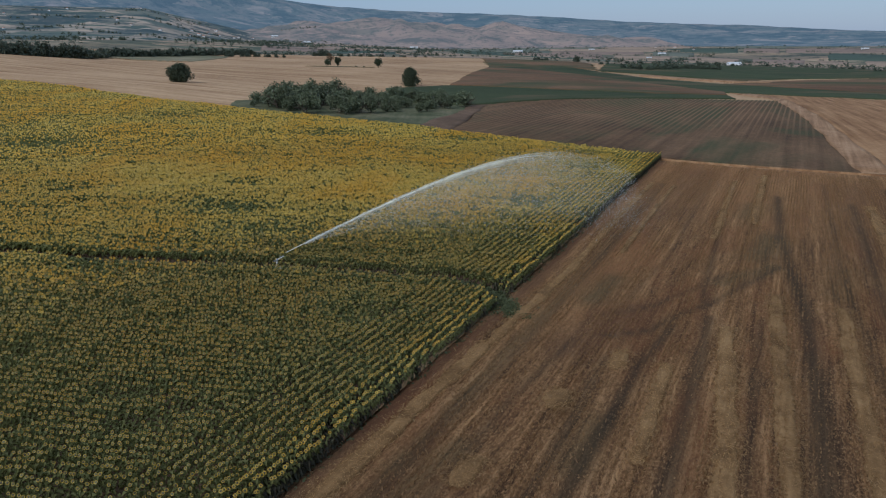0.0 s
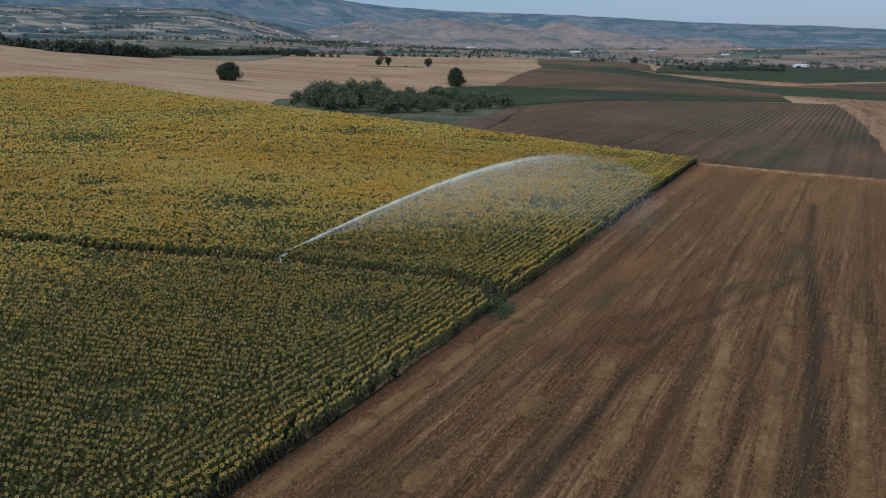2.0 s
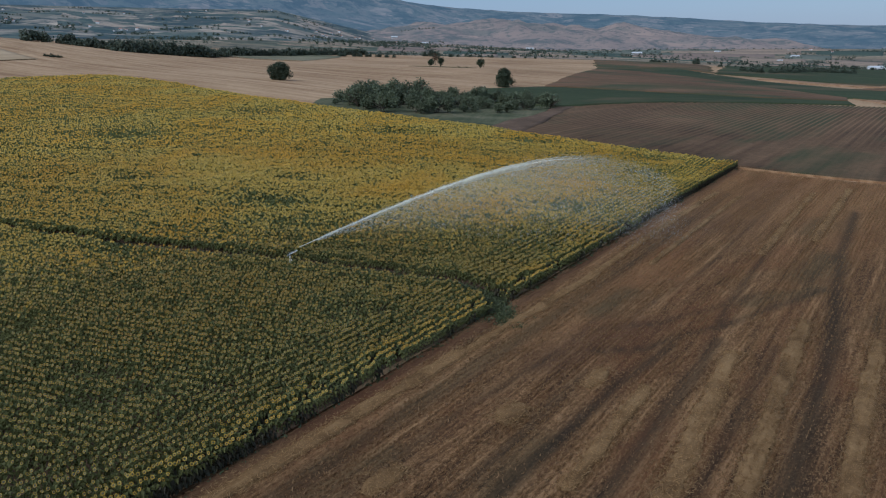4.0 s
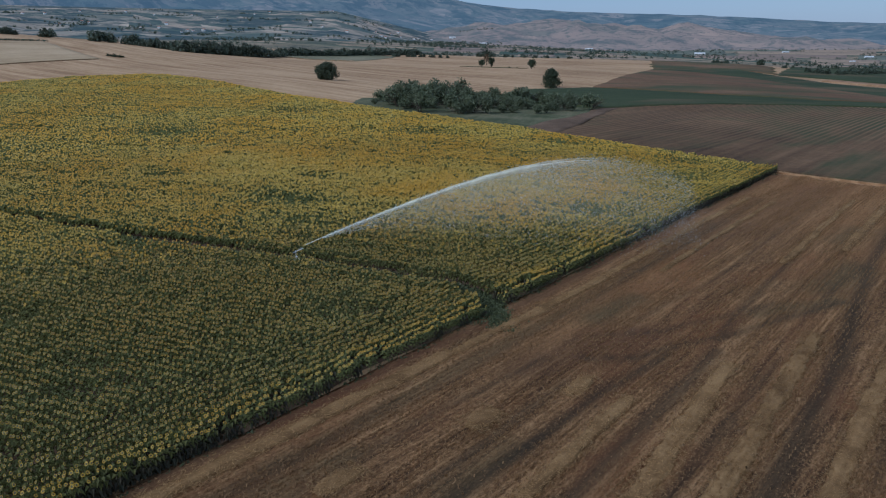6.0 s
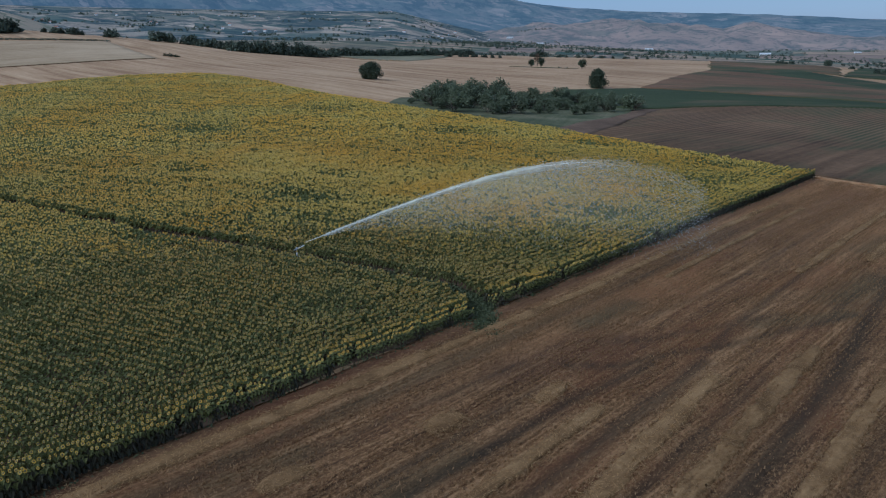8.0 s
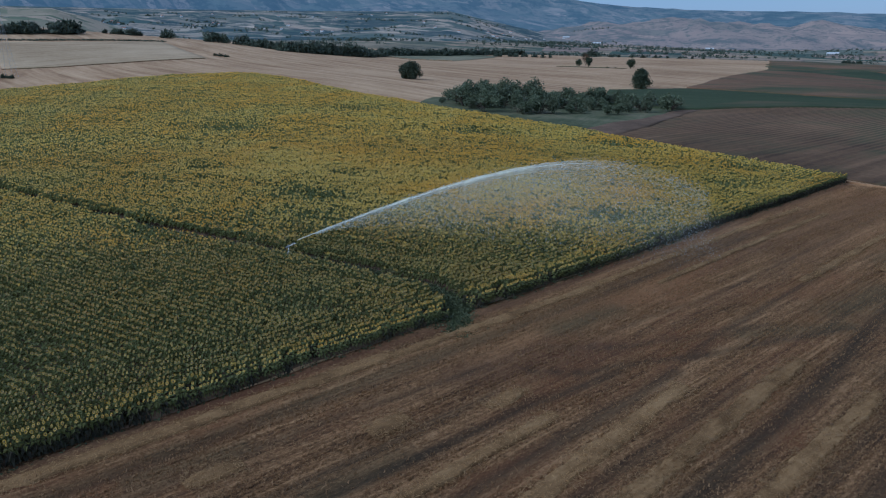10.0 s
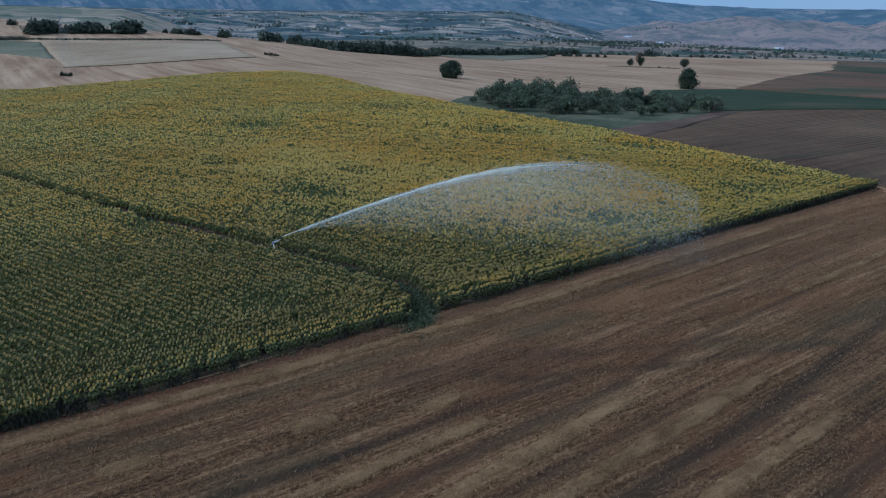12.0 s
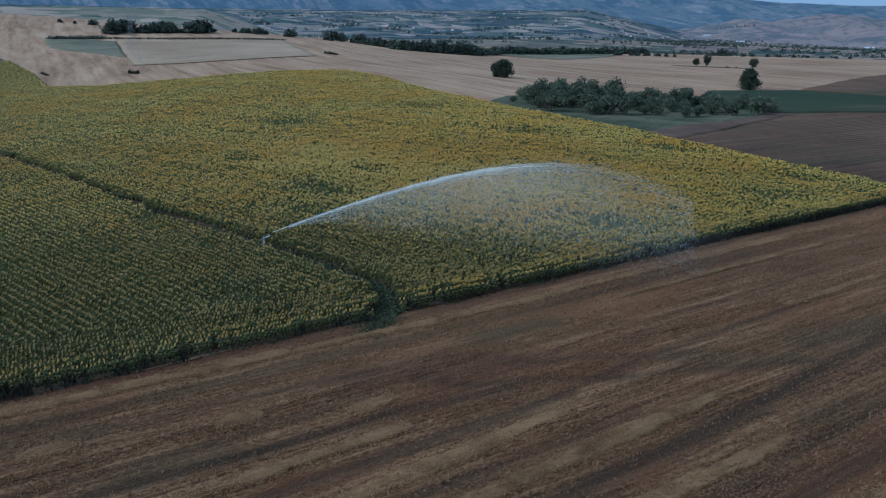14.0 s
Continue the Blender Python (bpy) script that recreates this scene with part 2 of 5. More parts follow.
M_STALK = leaf_mat("stalk_green", (0.09, 0.12, 0.05), (0.12, 0.15, 0.06), (0.15, 0.18, 0.08))
M_LEAF = leaf_mat("sunflower_leaf", (0.145, 0.146, 0.046), (0.190, 0.188, 0.058), (0.245, 0.238, 0.074), 0.03, (0.165, 0.180, 0.064), 0.6, 0.6, 0.5)
M_WEED = leaf_mat("weed_leaf", (0.062, 0.072, 0.032), (0.085, 0.097, 0.042), (0.12, 0.13, 0.058))
# low edge leaves: dried brown, with the shade at the crop's foot painted in
M_SHADELEAF = leaf_mat("shaded_dry_leaf", (0.060, 0.050, 0.030), (0.080, 0.068, 0.040), (0.105, 0.095, 0.052), lit=0.2)
M_PETAL = leaf_mat("sunflower_petal", (0.52, 0.335, 0.036), (0.59, 0.395, 0.055), (0.65, 0.475, 0.115), 0.05, (0.65, 0.345, 0.024), 0.9, 0.6, 0.35)
M_DISC = leaf_mat("sunflower_disc", (0.055, 0.045, 0.022), (0.085, 0.075, 0.032), (0.13, 0.12, 0.05), lit=0.0)
M_BLADE = leaf_mat("stubble_blades", (0.25, 0.140, 0.060), (0.34, 0.195, 0.085), (0.45, 0.270, 0.125), lit=0.5)
M_STRAWBLADE = leaf_mat("straw_blades", (0.24, 0.140, 0.055), (0.33, 0.198, 0.080), (0.43, 0.275, 0.122), lit=0.4)
M_OLIVE = leaf_mat("olive_leaf", (0.078, 0.094, 0.050), (0.115, 0.132, 0.070), (0.172, 0.188, 0.110))
M_TREE = leaf_mat("tree_leaf", (0.042, 0.055, 0.03), (0.06, 0.075, 0.04), (0.085, 0.10, 0.055))
M_DRYTREE = leaf_mat("dry_leaf", (0.08, 0.05, 0.025), (0.11, 0.068, 0.035), (0.14, 0.09, 0.05))
M_WOODS = leaf_mat("far_woods", (0.056, 0.070, 0.046), (0.076, 0.092, 0.060), (0.104, 0.120, 0.080))
M_BARK = plain_mat("bark", (0.05, 0.038, 0.028), (0.11, 0.085, 0.06), 3.0, 0.95, 0, 0.03)
M_STEEL = plain_mat("galvanised_steel", (0.30, 0.31, 0.32), (0.45, 0.46, 0.46), 2.0, 0.45, 0.7)
M_WHITE = plain_mat("white_paint", (0.62, 0.61, 0.58), (0.80, 0.79, 0.76), 0.4, 0.7)
M_TILE = plain_mat("roof_tile", (0.24, 0.10, 0.06), (0.38, 0.18, 0.11), 0.5, 0.85)
M_SHEET = plain_mat("roof_sheet", (0.45, 0.46, 0.46), (0.62, 0.62, 0.61), 0.3, 0.5)
M_DARK = plain_mat("dark_opening", (0.02, 0.02, 0.022), (0.045, 0.045, 0.05), 0.5, 0.6)
M_RUBBER = plain_mat("black_rubber", (0.015, 0.015, 0.015), (0.03, 0.03, 0.03), 5.0, 0.7)
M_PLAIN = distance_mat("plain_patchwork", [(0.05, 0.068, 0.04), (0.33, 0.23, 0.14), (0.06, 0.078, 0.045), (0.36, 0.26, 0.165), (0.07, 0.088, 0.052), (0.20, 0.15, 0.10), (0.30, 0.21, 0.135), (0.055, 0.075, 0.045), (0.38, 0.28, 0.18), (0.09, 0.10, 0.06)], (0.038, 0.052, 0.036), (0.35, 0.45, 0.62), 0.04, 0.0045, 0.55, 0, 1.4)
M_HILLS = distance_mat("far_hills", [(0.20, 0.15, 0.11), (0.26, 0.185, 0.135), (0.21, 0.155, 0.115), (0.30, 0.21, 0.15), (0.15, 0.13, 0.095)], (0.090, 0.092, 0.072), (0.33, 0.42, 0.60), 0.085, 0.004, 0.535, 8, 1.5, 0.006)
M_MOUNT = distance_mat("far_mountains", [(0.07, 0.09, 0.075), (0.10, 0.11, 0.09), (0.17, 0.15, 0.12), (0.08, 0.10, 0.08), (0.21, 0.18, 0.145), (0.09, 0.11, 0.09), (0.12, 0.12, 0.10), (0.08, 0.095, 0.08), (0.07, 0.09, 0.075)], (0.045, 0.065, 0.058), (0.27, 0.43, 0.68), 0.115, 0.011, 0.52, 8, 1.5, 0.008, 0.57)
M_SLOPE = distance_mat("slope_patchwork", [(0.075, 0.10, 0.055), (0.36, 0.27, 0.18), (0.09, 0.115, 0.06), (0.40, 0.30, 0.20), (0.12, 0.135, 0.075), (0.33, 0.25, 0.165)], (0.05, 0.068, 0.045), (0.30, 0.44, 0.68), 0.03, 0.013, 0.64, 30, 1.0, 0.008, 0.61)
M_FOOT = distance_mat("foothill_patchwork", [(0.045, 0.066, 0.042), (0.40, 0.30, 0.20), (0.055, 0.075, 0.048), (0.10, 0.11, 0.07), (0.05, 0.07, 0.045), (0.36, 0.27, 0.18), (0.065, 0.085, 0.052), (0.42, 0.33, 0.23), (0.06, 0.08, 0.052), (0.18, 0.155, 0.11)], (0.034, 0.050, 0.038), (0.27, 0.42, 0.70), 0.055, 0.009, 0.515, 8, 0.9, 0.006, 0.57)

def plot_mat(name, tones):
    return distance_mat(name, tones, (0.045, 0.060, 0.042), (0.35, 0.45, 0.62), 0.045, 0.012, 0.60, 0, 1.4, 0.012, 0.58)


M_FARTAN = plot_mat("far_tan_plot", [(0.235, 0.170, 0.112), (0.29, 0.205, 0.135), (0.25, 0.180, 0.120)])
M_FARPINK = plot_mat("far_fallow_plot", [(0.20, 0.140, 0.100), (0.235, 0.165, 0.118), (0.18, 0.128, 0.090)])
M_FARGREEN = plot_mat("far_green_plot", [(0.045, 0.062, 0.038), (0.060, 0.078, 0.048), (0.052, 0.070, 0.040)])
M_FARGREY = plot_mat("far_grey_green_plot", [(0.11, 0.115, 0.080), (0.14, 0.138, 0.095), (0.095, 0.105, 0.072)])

# ---------------------------------------------------------------- lie of the land
KNOLLS = [(-145, 230, 5.5, 90), (-350, 430, 4.7, 120), (-450, 600, 16.2, 200), (-60, 170, 5.4, 110), (40, 330, 3.2, 140), (-70, 480, 7.5, 160), (-250, 330, 10.0, 140), (-500, 330, 23.3, 200), (-650, 250, 32.0, 200), (120, 850, 8.1, 250), (-120, 850, 4.3, 250), (-350, 800, 11.7, 260), (400, 850, -8.9, 300), (350, 350, -4.5, 220), (-60, 80, -0.3, 70), (60, 130, -1.2, 90), (30, 40, -1.0, 80), (150, 150, 1.5, 140)]


def smooth(a, b, v):
    t = np.clip((v - a) / (b - a), 0, 1)
    return t * t * (3 - 2 * t)


def height(x, y):
    x, y = np.asarray(x, float), np.asarray(y, float)
    n = np.zeros(np.broadcast(x, y).shape)
    for kx, ky, h, r in KNOLLS:
        n = n + h * np.exp(-((x - kx) ** 2 + (y - ky) ** 2) / r ** 2)
    w = 1 - smooth(800, 1700, np.hypot(x, y))
    rise = smooth(1750, 3300, np.hypot(x, y)) * np.clip(0.054 * x, 0, 60)     # the plain climbs again towards the hills
    return n * w + (7 - np.clip(0.045 * x, -30, 50)) * (1 - w) + rise


def hz(x, y):
    return float(height(x, y))


def mesh_np(name, verts, faces, mats, index=None, flat=True):
    """A mesh from arrays: faces all of one size."""
    me = bpy.data.meshes.new(name)
    faces = np.asarray(faces, np.int32)
    k = faces.shape[1]
    me.vertices.add(len(verts))
    me.vertices.foreach_set("co", np.asarray(verts, np.float32).ravel())
    me.loops.add(faces.size)
    me.loops.foreach_set("vertex_index", faces.ravel())
    me.polygons.add(len(faces))
    me.polygons.foreach_set("loop_start", np.arange(0, faces.size, k, dtype=np.int32))
    for m in mats:
        me.materials.append(m)
    if index is not None:
        me.polygons.foreach_set("material_index", np.asarray(index, np.int32))
    me.polygons.foreach_set("use_smooth", np.full(len(faces), not flat))
    me.update(calc_edges=True)
    return me


def grid_faces(nu, nv):
    i = np.arange(nu * nv).reshape(nu, nv)
    return np.stack([i[:-1, :-1], i[1:, :-1], i[1:, 1:], i[:-1, 1:]], -1).reshape(-1, 4)


def resample(line, n):
    line = np.array(line, float)
    d = np.concatenate([[0], np.cumsum(np.hypot(*np.diff(line, axis=0).T))])
    t = np.linspace(0, d[-1], n)
    return np.stack([np.interp(t, d, line[:, 0]), np.interp(t, d, line[:, 1])], -1)


def fractal(x, y, size, octaves=5):
    """Smooth hilly noise in -1..1, by summed turned sines."""
    out, amp, k = 0.0, 1.0, 1.0 / size
    for o in range(octaves):
        c, s = math.cos(o * 1.9 + 0.4), math.sin(o * 1.9 + 0.4)
        u, v = (x * c - y * s) * k, (x * s + y * c) * k
        out = out + amp * np.sin(u * 6.28 + 1.7 * np.sin(v * 3.1 + o)) * np.cos(v * 5.2 + 1.3 * np.sin(u * 2.7 + 2 * o))
        amp, k = amp * 0.5, k * 1.93
    return out / 1.9


def loft(name, a, b, n_along, n_across, material, lift, label, category, relief=None, wob=1.0):
    """A field laid over the land between two border lines; relief(x, y) adds ridges. Its rim is tucked under the ground."""
    A, B = resample(a, n_along), resample(b, n_along)
    tuck = lambda n: np.concatenate([[0, 0.004], np.linspace(0, 1, n - 2)[1:-1], [0.996, 1]])
    t = tuck(n_across)
    k = tuck(n_along) * (n_along - 1)
    A = np.stack([np.interp(k, np.arange(n_along), A[:, i]) for i in (0, 1)], -1)
    B = np.stack([np.interp(k, np.arange(n_along), B[:, i]) for i in (0, 1)], -1)
    P = A[:, None] * (1 - t)[None, :, None] + B[:, None] * t[None, :, None]
    x, y = P[..., 0], P[..., 1]
    x, y = x + wob * fractal(x, y, 42, 4), y + wob * fractal(x + 91, y - 40, 42, 4)     # no border is ruler-straight
    z = height(x, y) + lift
    if relief:
        z = z + relief(x, y)
    rim = np.zeros(z.shape, bool)
    rim[0], rim[-1], rim[:, 0], rim[:, -1] = True, True, True, True
    z[rim] -= lift + 0.25
    F = grid_faces(n_along, n_across)
    V = np.stack([x, y, z], -1).reshape(-1, 3)
    q = V[F[0]]
    if np.cross(q[1] - q[0], q[2] - q[0])[2] < 0:
        F = F[:, ::-1]
    ob = new(name, mesh_np(name, V, F, [material], flat=False))
    return tagged(ob, label, category, kind="structure")


# the ground: one sheet from under the camera to the hills' feet
_r = np.concatenate([np.linspace(0, 60, 21)[:-1], np.linspace(60, 320, 66)[:-1], np.geomspace(320, 1400, 110)[:-1], np.geomspace(1400, 3300, 30)])
_az = np.radians(np.linspace(0, 360, 361))
_R, _A = np.meshgrid(_r, _az, indexing="ij")
_x, _y = _R * np.sin(_A), 40 + _R * np.cos(_A)
_F = grid_faces(len(_r), len(_az))
_cx = _R.ravel()[_F].mean(1)
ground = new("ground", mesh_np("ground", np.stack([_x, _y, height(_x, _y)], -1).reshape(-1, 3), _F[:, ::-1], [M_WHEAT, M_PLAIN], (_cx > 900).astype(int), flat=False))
tagged(ground, "rolling farmland with pale harvested wheat stubble and distant plots", "ground", kind="structure")


# brown rolling hills and, behind them, the blue mountain range
def hill_ring(name, r0, r1, nr, profile, material, label):
    az = np.radians(np.linspace(-120, 120, 361))
    r = np.linspace(r0, r1, nr)
    R_, A_ = np.meshgrid(r, az, indexing="ij")
    x, y = R_ * np.sin(A_), R_ * np.cos(A_)
    z = profile(np.degrees(A_), (R_ - r0) / (r1 - r0), x, y)
    ob = new(name, mesh_np(name, np.stack([x, y, z], -1).reshape(-1, 3), grid_faces(nr, len(az))[:, ::-1], [material], flat=False))
    return tagged(ob, label, "hills", kind="structure")


def brown_profile(az, t, x, y):
    crest = np.interp(az, [-120, -70, -45, -30, -20, -14, -8, -3, 3, 8, 14, 20, 30, 60, 120], [60, 60, 50, 45, 60, 90, 140, 150, 135, 112, 84, 30, -30, -30, -30])
    f = fractal(x, y, 900)
    body = np.sin(np.pi * np.clip(t, 0, 1) * 0.62) ** 1.3
    return -10 - np.clip(0.02 * x, -25, 25) + crest * body * (1 + 0.30 * f) + 10 * f * t + 22 * fractal(x + 300, y, 420, 4) * np.clip(t * 3, 0, 1) - 30 * (t < 0.01)


def mount_profile(az, t, x, y):
    crest = np.interp(az, [-120, -60, -40, -25, -18, -14, -11, -8, -4, 0, 5, 9, 14, 18, 23, 28, 32, 60, 120],
                      [520, 520, 500, 460, 420, 360, 310, 285, 262, 250, 235, 215, 185, 170, 155, 125, 112, 110, 110])
    f = fractal(x, y, 1100)
    body = t ** 1.15 * (1 - 0.0 * t)
    return -15 + crest * body * (1 + 0.22 * f * (1 - t ** 3)) + 14 * f * t * (1 - t ** 6) + 5 * fractal(x, y, 260, 3) * t


def foot_profile(az, t, x, y):
    side = np.interp(az, [-120, -22, -14, -9, 120], [1, 1, 0.55, 0.0, 0.0])
    f = fractal(x, y, 700)
    return -30 + side * (52 + 182 * t ** 1.25 + 16 * f * np.sin(np.pi * t)) - 40 * (1 - side) - 60 * (t < 0.01)


def slope_profile(az, t, x, y):
    side = np.interp(az, [-120, -50, -43, -37, 120], [1, 1, 0.6, 0.0, 0.0])
    return -45 * (1 - side) + side * (26 + 64 * t + 5 * fractal(x, y, 420, 4) * t) - 40 * (t < 0.012)


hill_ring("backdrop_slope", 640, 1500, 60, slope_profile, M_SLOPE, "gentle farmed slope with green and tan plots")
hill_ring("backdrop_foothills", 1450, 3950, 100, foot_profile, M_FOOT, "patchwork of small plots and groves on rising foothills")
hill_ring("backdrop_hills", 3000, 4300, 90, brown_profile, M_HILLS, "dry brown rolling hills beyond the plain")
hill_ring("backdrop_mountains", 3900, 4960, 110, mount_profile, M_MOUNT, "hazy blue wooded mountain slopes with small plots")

# ---------------------------------------------------------------- fields
E0, U, W = np.array([6.2, 66.4]), np.array([0.443, 0.896]), np.array([0.896, -0.443])   # crop edge, along it, away from the crop


def fs(across, along):
    return E0 + W * across + U * along


def fs_of(x, y):
    dx, dy = np.asarray(x) - E0[0], np.asarray(y) - E0[1]
    return dx * W[0] + dy * W[1], dx * U[0] + dy * U[1]


def drift(x, y, size, k=0.0):
    return 0.5 + 0.5 * fractal(np.asarray(x) + 37 * k, np.asarray(y) - 53 * k, size, 4)


def near_way(a, s, way, half):
    """How much of a strip of soft half width along a line of (across, along) covers each point."""
    best = np.full(np.shape(a), 1e9)
    for (a0, s0), (a1, s1) in zip(way[:-1], way[1:]):
        da, ds = a1 - a0, s1 - s0
        t = np.clip(((a - a0) * da + (s - s0) * ds) / (da * da + ds * ds), 0, 1)
        best = np.minimum(best, np.hypot(a - a0 - t * da, (s - s0 - t * ds)))
    return np.exp(-(best / half) ** 2)


# wheel ruts and bare passes of the mown field: line of (across, along), half width, strength
RUTS = [([(23.2, 60), (24.3, 36), (25.6, 22), (27.2, 8), (28.0, -12), (28.8, -60)], 0.85, 1.0), ([(17.0, 34), (17.8, 10), (18.5, 5)], 0.45, 0.8), ([(16.4, -1), (15.4, -10), (14.8, -30)], 0.55, 0.9),
        ([(19.2, 3), (19.5, -5), (20.3, -40)], 0.6, 0.85), ([(23.4, 4), (23.9, -15), (24.6, -45)], 0.45, 0.6), ([(33.6, 60), (34.4, 0), (35.0, -50)], 0.7, 0.8), ([(39.5, 75), (40.2, -40)], 0.7, 0.7),
        ([(11.5, -6), (14.8, -2.8), (16.6, 2.4), (18.6, 5.9), (21.5, 14), (25.5, 24)], 0.5, 0.9), ([(10.2, -1), (13.2, 2), (15.4, 6.5), (19.5, 17)], 0.4, 0.7), ([(8.0, -40), (8.2, -20), (9.3, -8)], 0.4, 0.6),
        ([(12.8, -42), (13.0, -24), (12.6, -10)], 0.45, 0.7), ([(5.3, -45), (5.8, -20), (6.0, 10), (5.4, 60)], 0.45, 0.6), ([(30.0, 75), (30.6, 30), (32.6, -10)], 0.5, 0.6), ([(12.2, 70), (12.8, 20), (11.5, 4)], 0.4, 0.5), ([(46, 80), (47, -30)], 0.8, 0.7), ([(54, 90), (55, -20)], 0.8, 0.7), ([(62, 90), (64, -10)], 0.8, 0.6)]
WEEDS = [([(4.9, -40), (5.4, 0), (5.0, 40)], 0.7, 0.5), ([(8.4, 2), (8.9, 9)], 1.6, 0.7), ([(22, 24), (23.5, 34)], 2.2, 0.7), ([(6.5, -33), (7.4, -27)], 1.0, 0.6), ([(19, 13), (24, 22)], 1.3, 0.6), ([(20, 44), (20, 52)], 2.0, 0.6), ([(30, 14), (31, 24)], 1.6, 0.4), ([(14.5, -26), (14.5, -20)], 1.2, 0.5)]
STRAWY = [([(8, 66), (62, 66)], 24.0, 0.85), ([(46, 30), (60, 10)], 10.0, 0.6), ([(6, -6), (9, 20)], 4.0, 0.6)]     # where more cut straw was left
REDS = [([(1.2, -130), (1.4, -30), (1.6, 0), (1.5, 84)], 0.8, 0.9), ([(9.5, -10), (11.5, -3), (12.5, 2)], 2.2, 0.8), ([(4.2, 14), (4.2, 60)], 1.2, 0.6), ([(40, 30), (38, 70)], 9.0, 0.7), ([(10, 40), (10, 75)], 4.0, 0.6)]


def cover(a, s, strips):
    out = 0.0
    for way, half, most in strips:
        out = np.maximum(out, most * near_way(a, s, way, half))
    return out


def stubble_relief(x, y):
    a, s = fs_of(x, y)
    lane = 0.025 * drift(a * 2.0, s * 0.25, 8, 6) * np.sin(a * 2 * np.pi / 0.9 + 1.4 * np.sin(s * 0.05) + 2.0 * np.sin(a * 0.7)) + 0.04 * np.sin(a * 2.1 + 2.2 * np.sin(s * 0.08)) + 0.03 * np.sin(a * 5.3 + s * 0.2)
    return lane + 0.03 * np.sin(s * 0.7 + a) - 0.07 * cover(a, s, RUTS)


def plough_relief(x, y):
    a, s = fs_of(x, y)
    return 0.10 * np.sin(a * 2 * np.pi / 1.65 + 0.3 * np.sin(s * 0.03)) * smooth(105, 170, s - 0.8 * a)


mown = loft("stubble_field", [fs(0.3, -130), fs(0.3, 83.5)], [fs(170, -130), fs(170, 108)], 200, 500, M_STUBBLE, 0.26, "mown brown stubble field with drill lines beside the sunflowers", "field", stubble_relief, 0.06)
_co = np.empty(len(mown.data.vertices) * 3, np.float32)
mown.data.vertices.foreach_get("co", _co)
_a, _s = fs_of(_co[0::3], _co[1::3])
for _name, _strips in (("straw_cover", STRAWY), ("bare_rut", RUTS), ("weed_cover", WEEDS), ("red_earth", REDS)):
    mown.data.attributes.new(_name, "FLOAT", "POINT").data.foreach_set("value", np.asarray(cover(_a, _s, _strips), np.float32))
CROP = [(-18, 15), (45.3, 143.2), (38, 145.6), (32.5, 147.8), (22, 152.4), (11, 157.8), (-1.5, 163.2), (-15, 168.8), (-30, 173.8), (-47, 179.3), (-56, 184), (-72, 191), (-92, 201), (-116.5, 217.6), (-147, 233), (-172.8, 221), (-192, 198), (-220, 173), (-243, 167), (-294, 188), (-328, 198), (-364, 208), (-400, 206), (-275, 146), (-115, 74), (-62, 46), (-36, 28)]
loft("crop_soil", [fs(1.4, -130), fs(1.4, 85)], [(-410, 0), (-410, 190), (-364, 208), (-294, 188), (-243, 166), (-219, 172), (-191, 199), (-172, 222), (-147, 233.5)], 140, 110, M_SOIL, 0.02, "dark moist soil under the sunflower crop", "field")
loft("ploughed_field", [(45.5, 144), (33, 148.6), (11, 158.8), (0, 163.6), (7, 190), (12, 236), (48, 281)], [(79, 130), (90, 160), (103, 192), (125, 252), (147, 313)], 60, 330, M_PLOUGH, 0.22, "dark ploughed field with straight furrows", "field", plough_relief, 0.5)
loft("grass_strip", [fs(0.5, 84.2), (79, 130.5), (84, 128.8)], [fs(0.5, 84.85), (79, 131.1), (84, 129.5)], 40, 6, M_OCHRE, 0.34, "dry grass strip between two fields", "field", None, 0.2)
loft("dirt_track", [(80, 134), (98, 180), (124, 250), (149, 322), (146, 366)], [(86, 132), (103, 178), (129, 247), (156, 322), (160, 392)], 60, 8, M_PATH, 0.34, "pale dirt track along the ploughed field", "track", None, 0.6)
loft("ochre_field", [(85, 132), (103, 178), (129, 247), (156, 322), (158, 370)], [(190, 95), (220, 150), (250, 230), (260, 310), (200, 372)], 50, 60, M_OCHRE, 0.25, "ochre stubble field beside the dirt track", "field")
loft("grove_margin", [(-8, 167.4), (-4, 180), (4, 206), (10, 236)], [(0.5, 163.8), (5.5, 182), (10, 208), (15, 238)], 40, 8, M_SOIL, 0.30, "bare trodden soil between the olives and the ploughed field", "plot", None, 1.2)
loft("olive_plot", [(-56, 185.5), (-47, 180.8), (-30, 175.2), (-15, 170.2), (-4, 166)], [(-60, 206), (-52, 218), (-42, 232), (-12, 238), (13, 247)], 40, 40, M_GRASS, 0.14, "rough dry grass under olive trees", "plot")
loft("green_strip", [(-16, 233), (10, 233), (24, 252), (48, 275), (88, 295), (128, 312)], [(-24, 300), (2, 331), (25, 328), (55, 324), (93, 323), (136, 342)], 40, 24, M_GREEN, 0.45, "dark green crop strip", "field")
loft("brown_field", [(3, 331), (25, 328), (55, 323), (93, 322), (134, 336)], [(40, 631), (72, 592), (102, 530), (124, 430), (143, 363)], 130, 70, M_BROWN, 0.75, "bare brown hillside field", "field", None, 0.8)
loft("green_band", [(40, 618), (72, 590), (102, 530), (124, 430), (143, 363), (183, 364), (227, 366), (330, 370)], [(62, 652), (111, 707), (132, 612), (151, 524), (190, 481), (228, 455), (262, 423), (380, 420)], 60, 20, M_GREEN, 0.4, "dark green crop band", "field", None, 4.0)
loft("brown_hilltop", [(40, 618), (62, 650), (109, 695), (137, 634)], [(46, 880), (110, 1050), (160, 1040), (162, 795)], 40, 30, M_BROWN, 0.5, "brown ploughed hilltop", "field", None, 4.0)
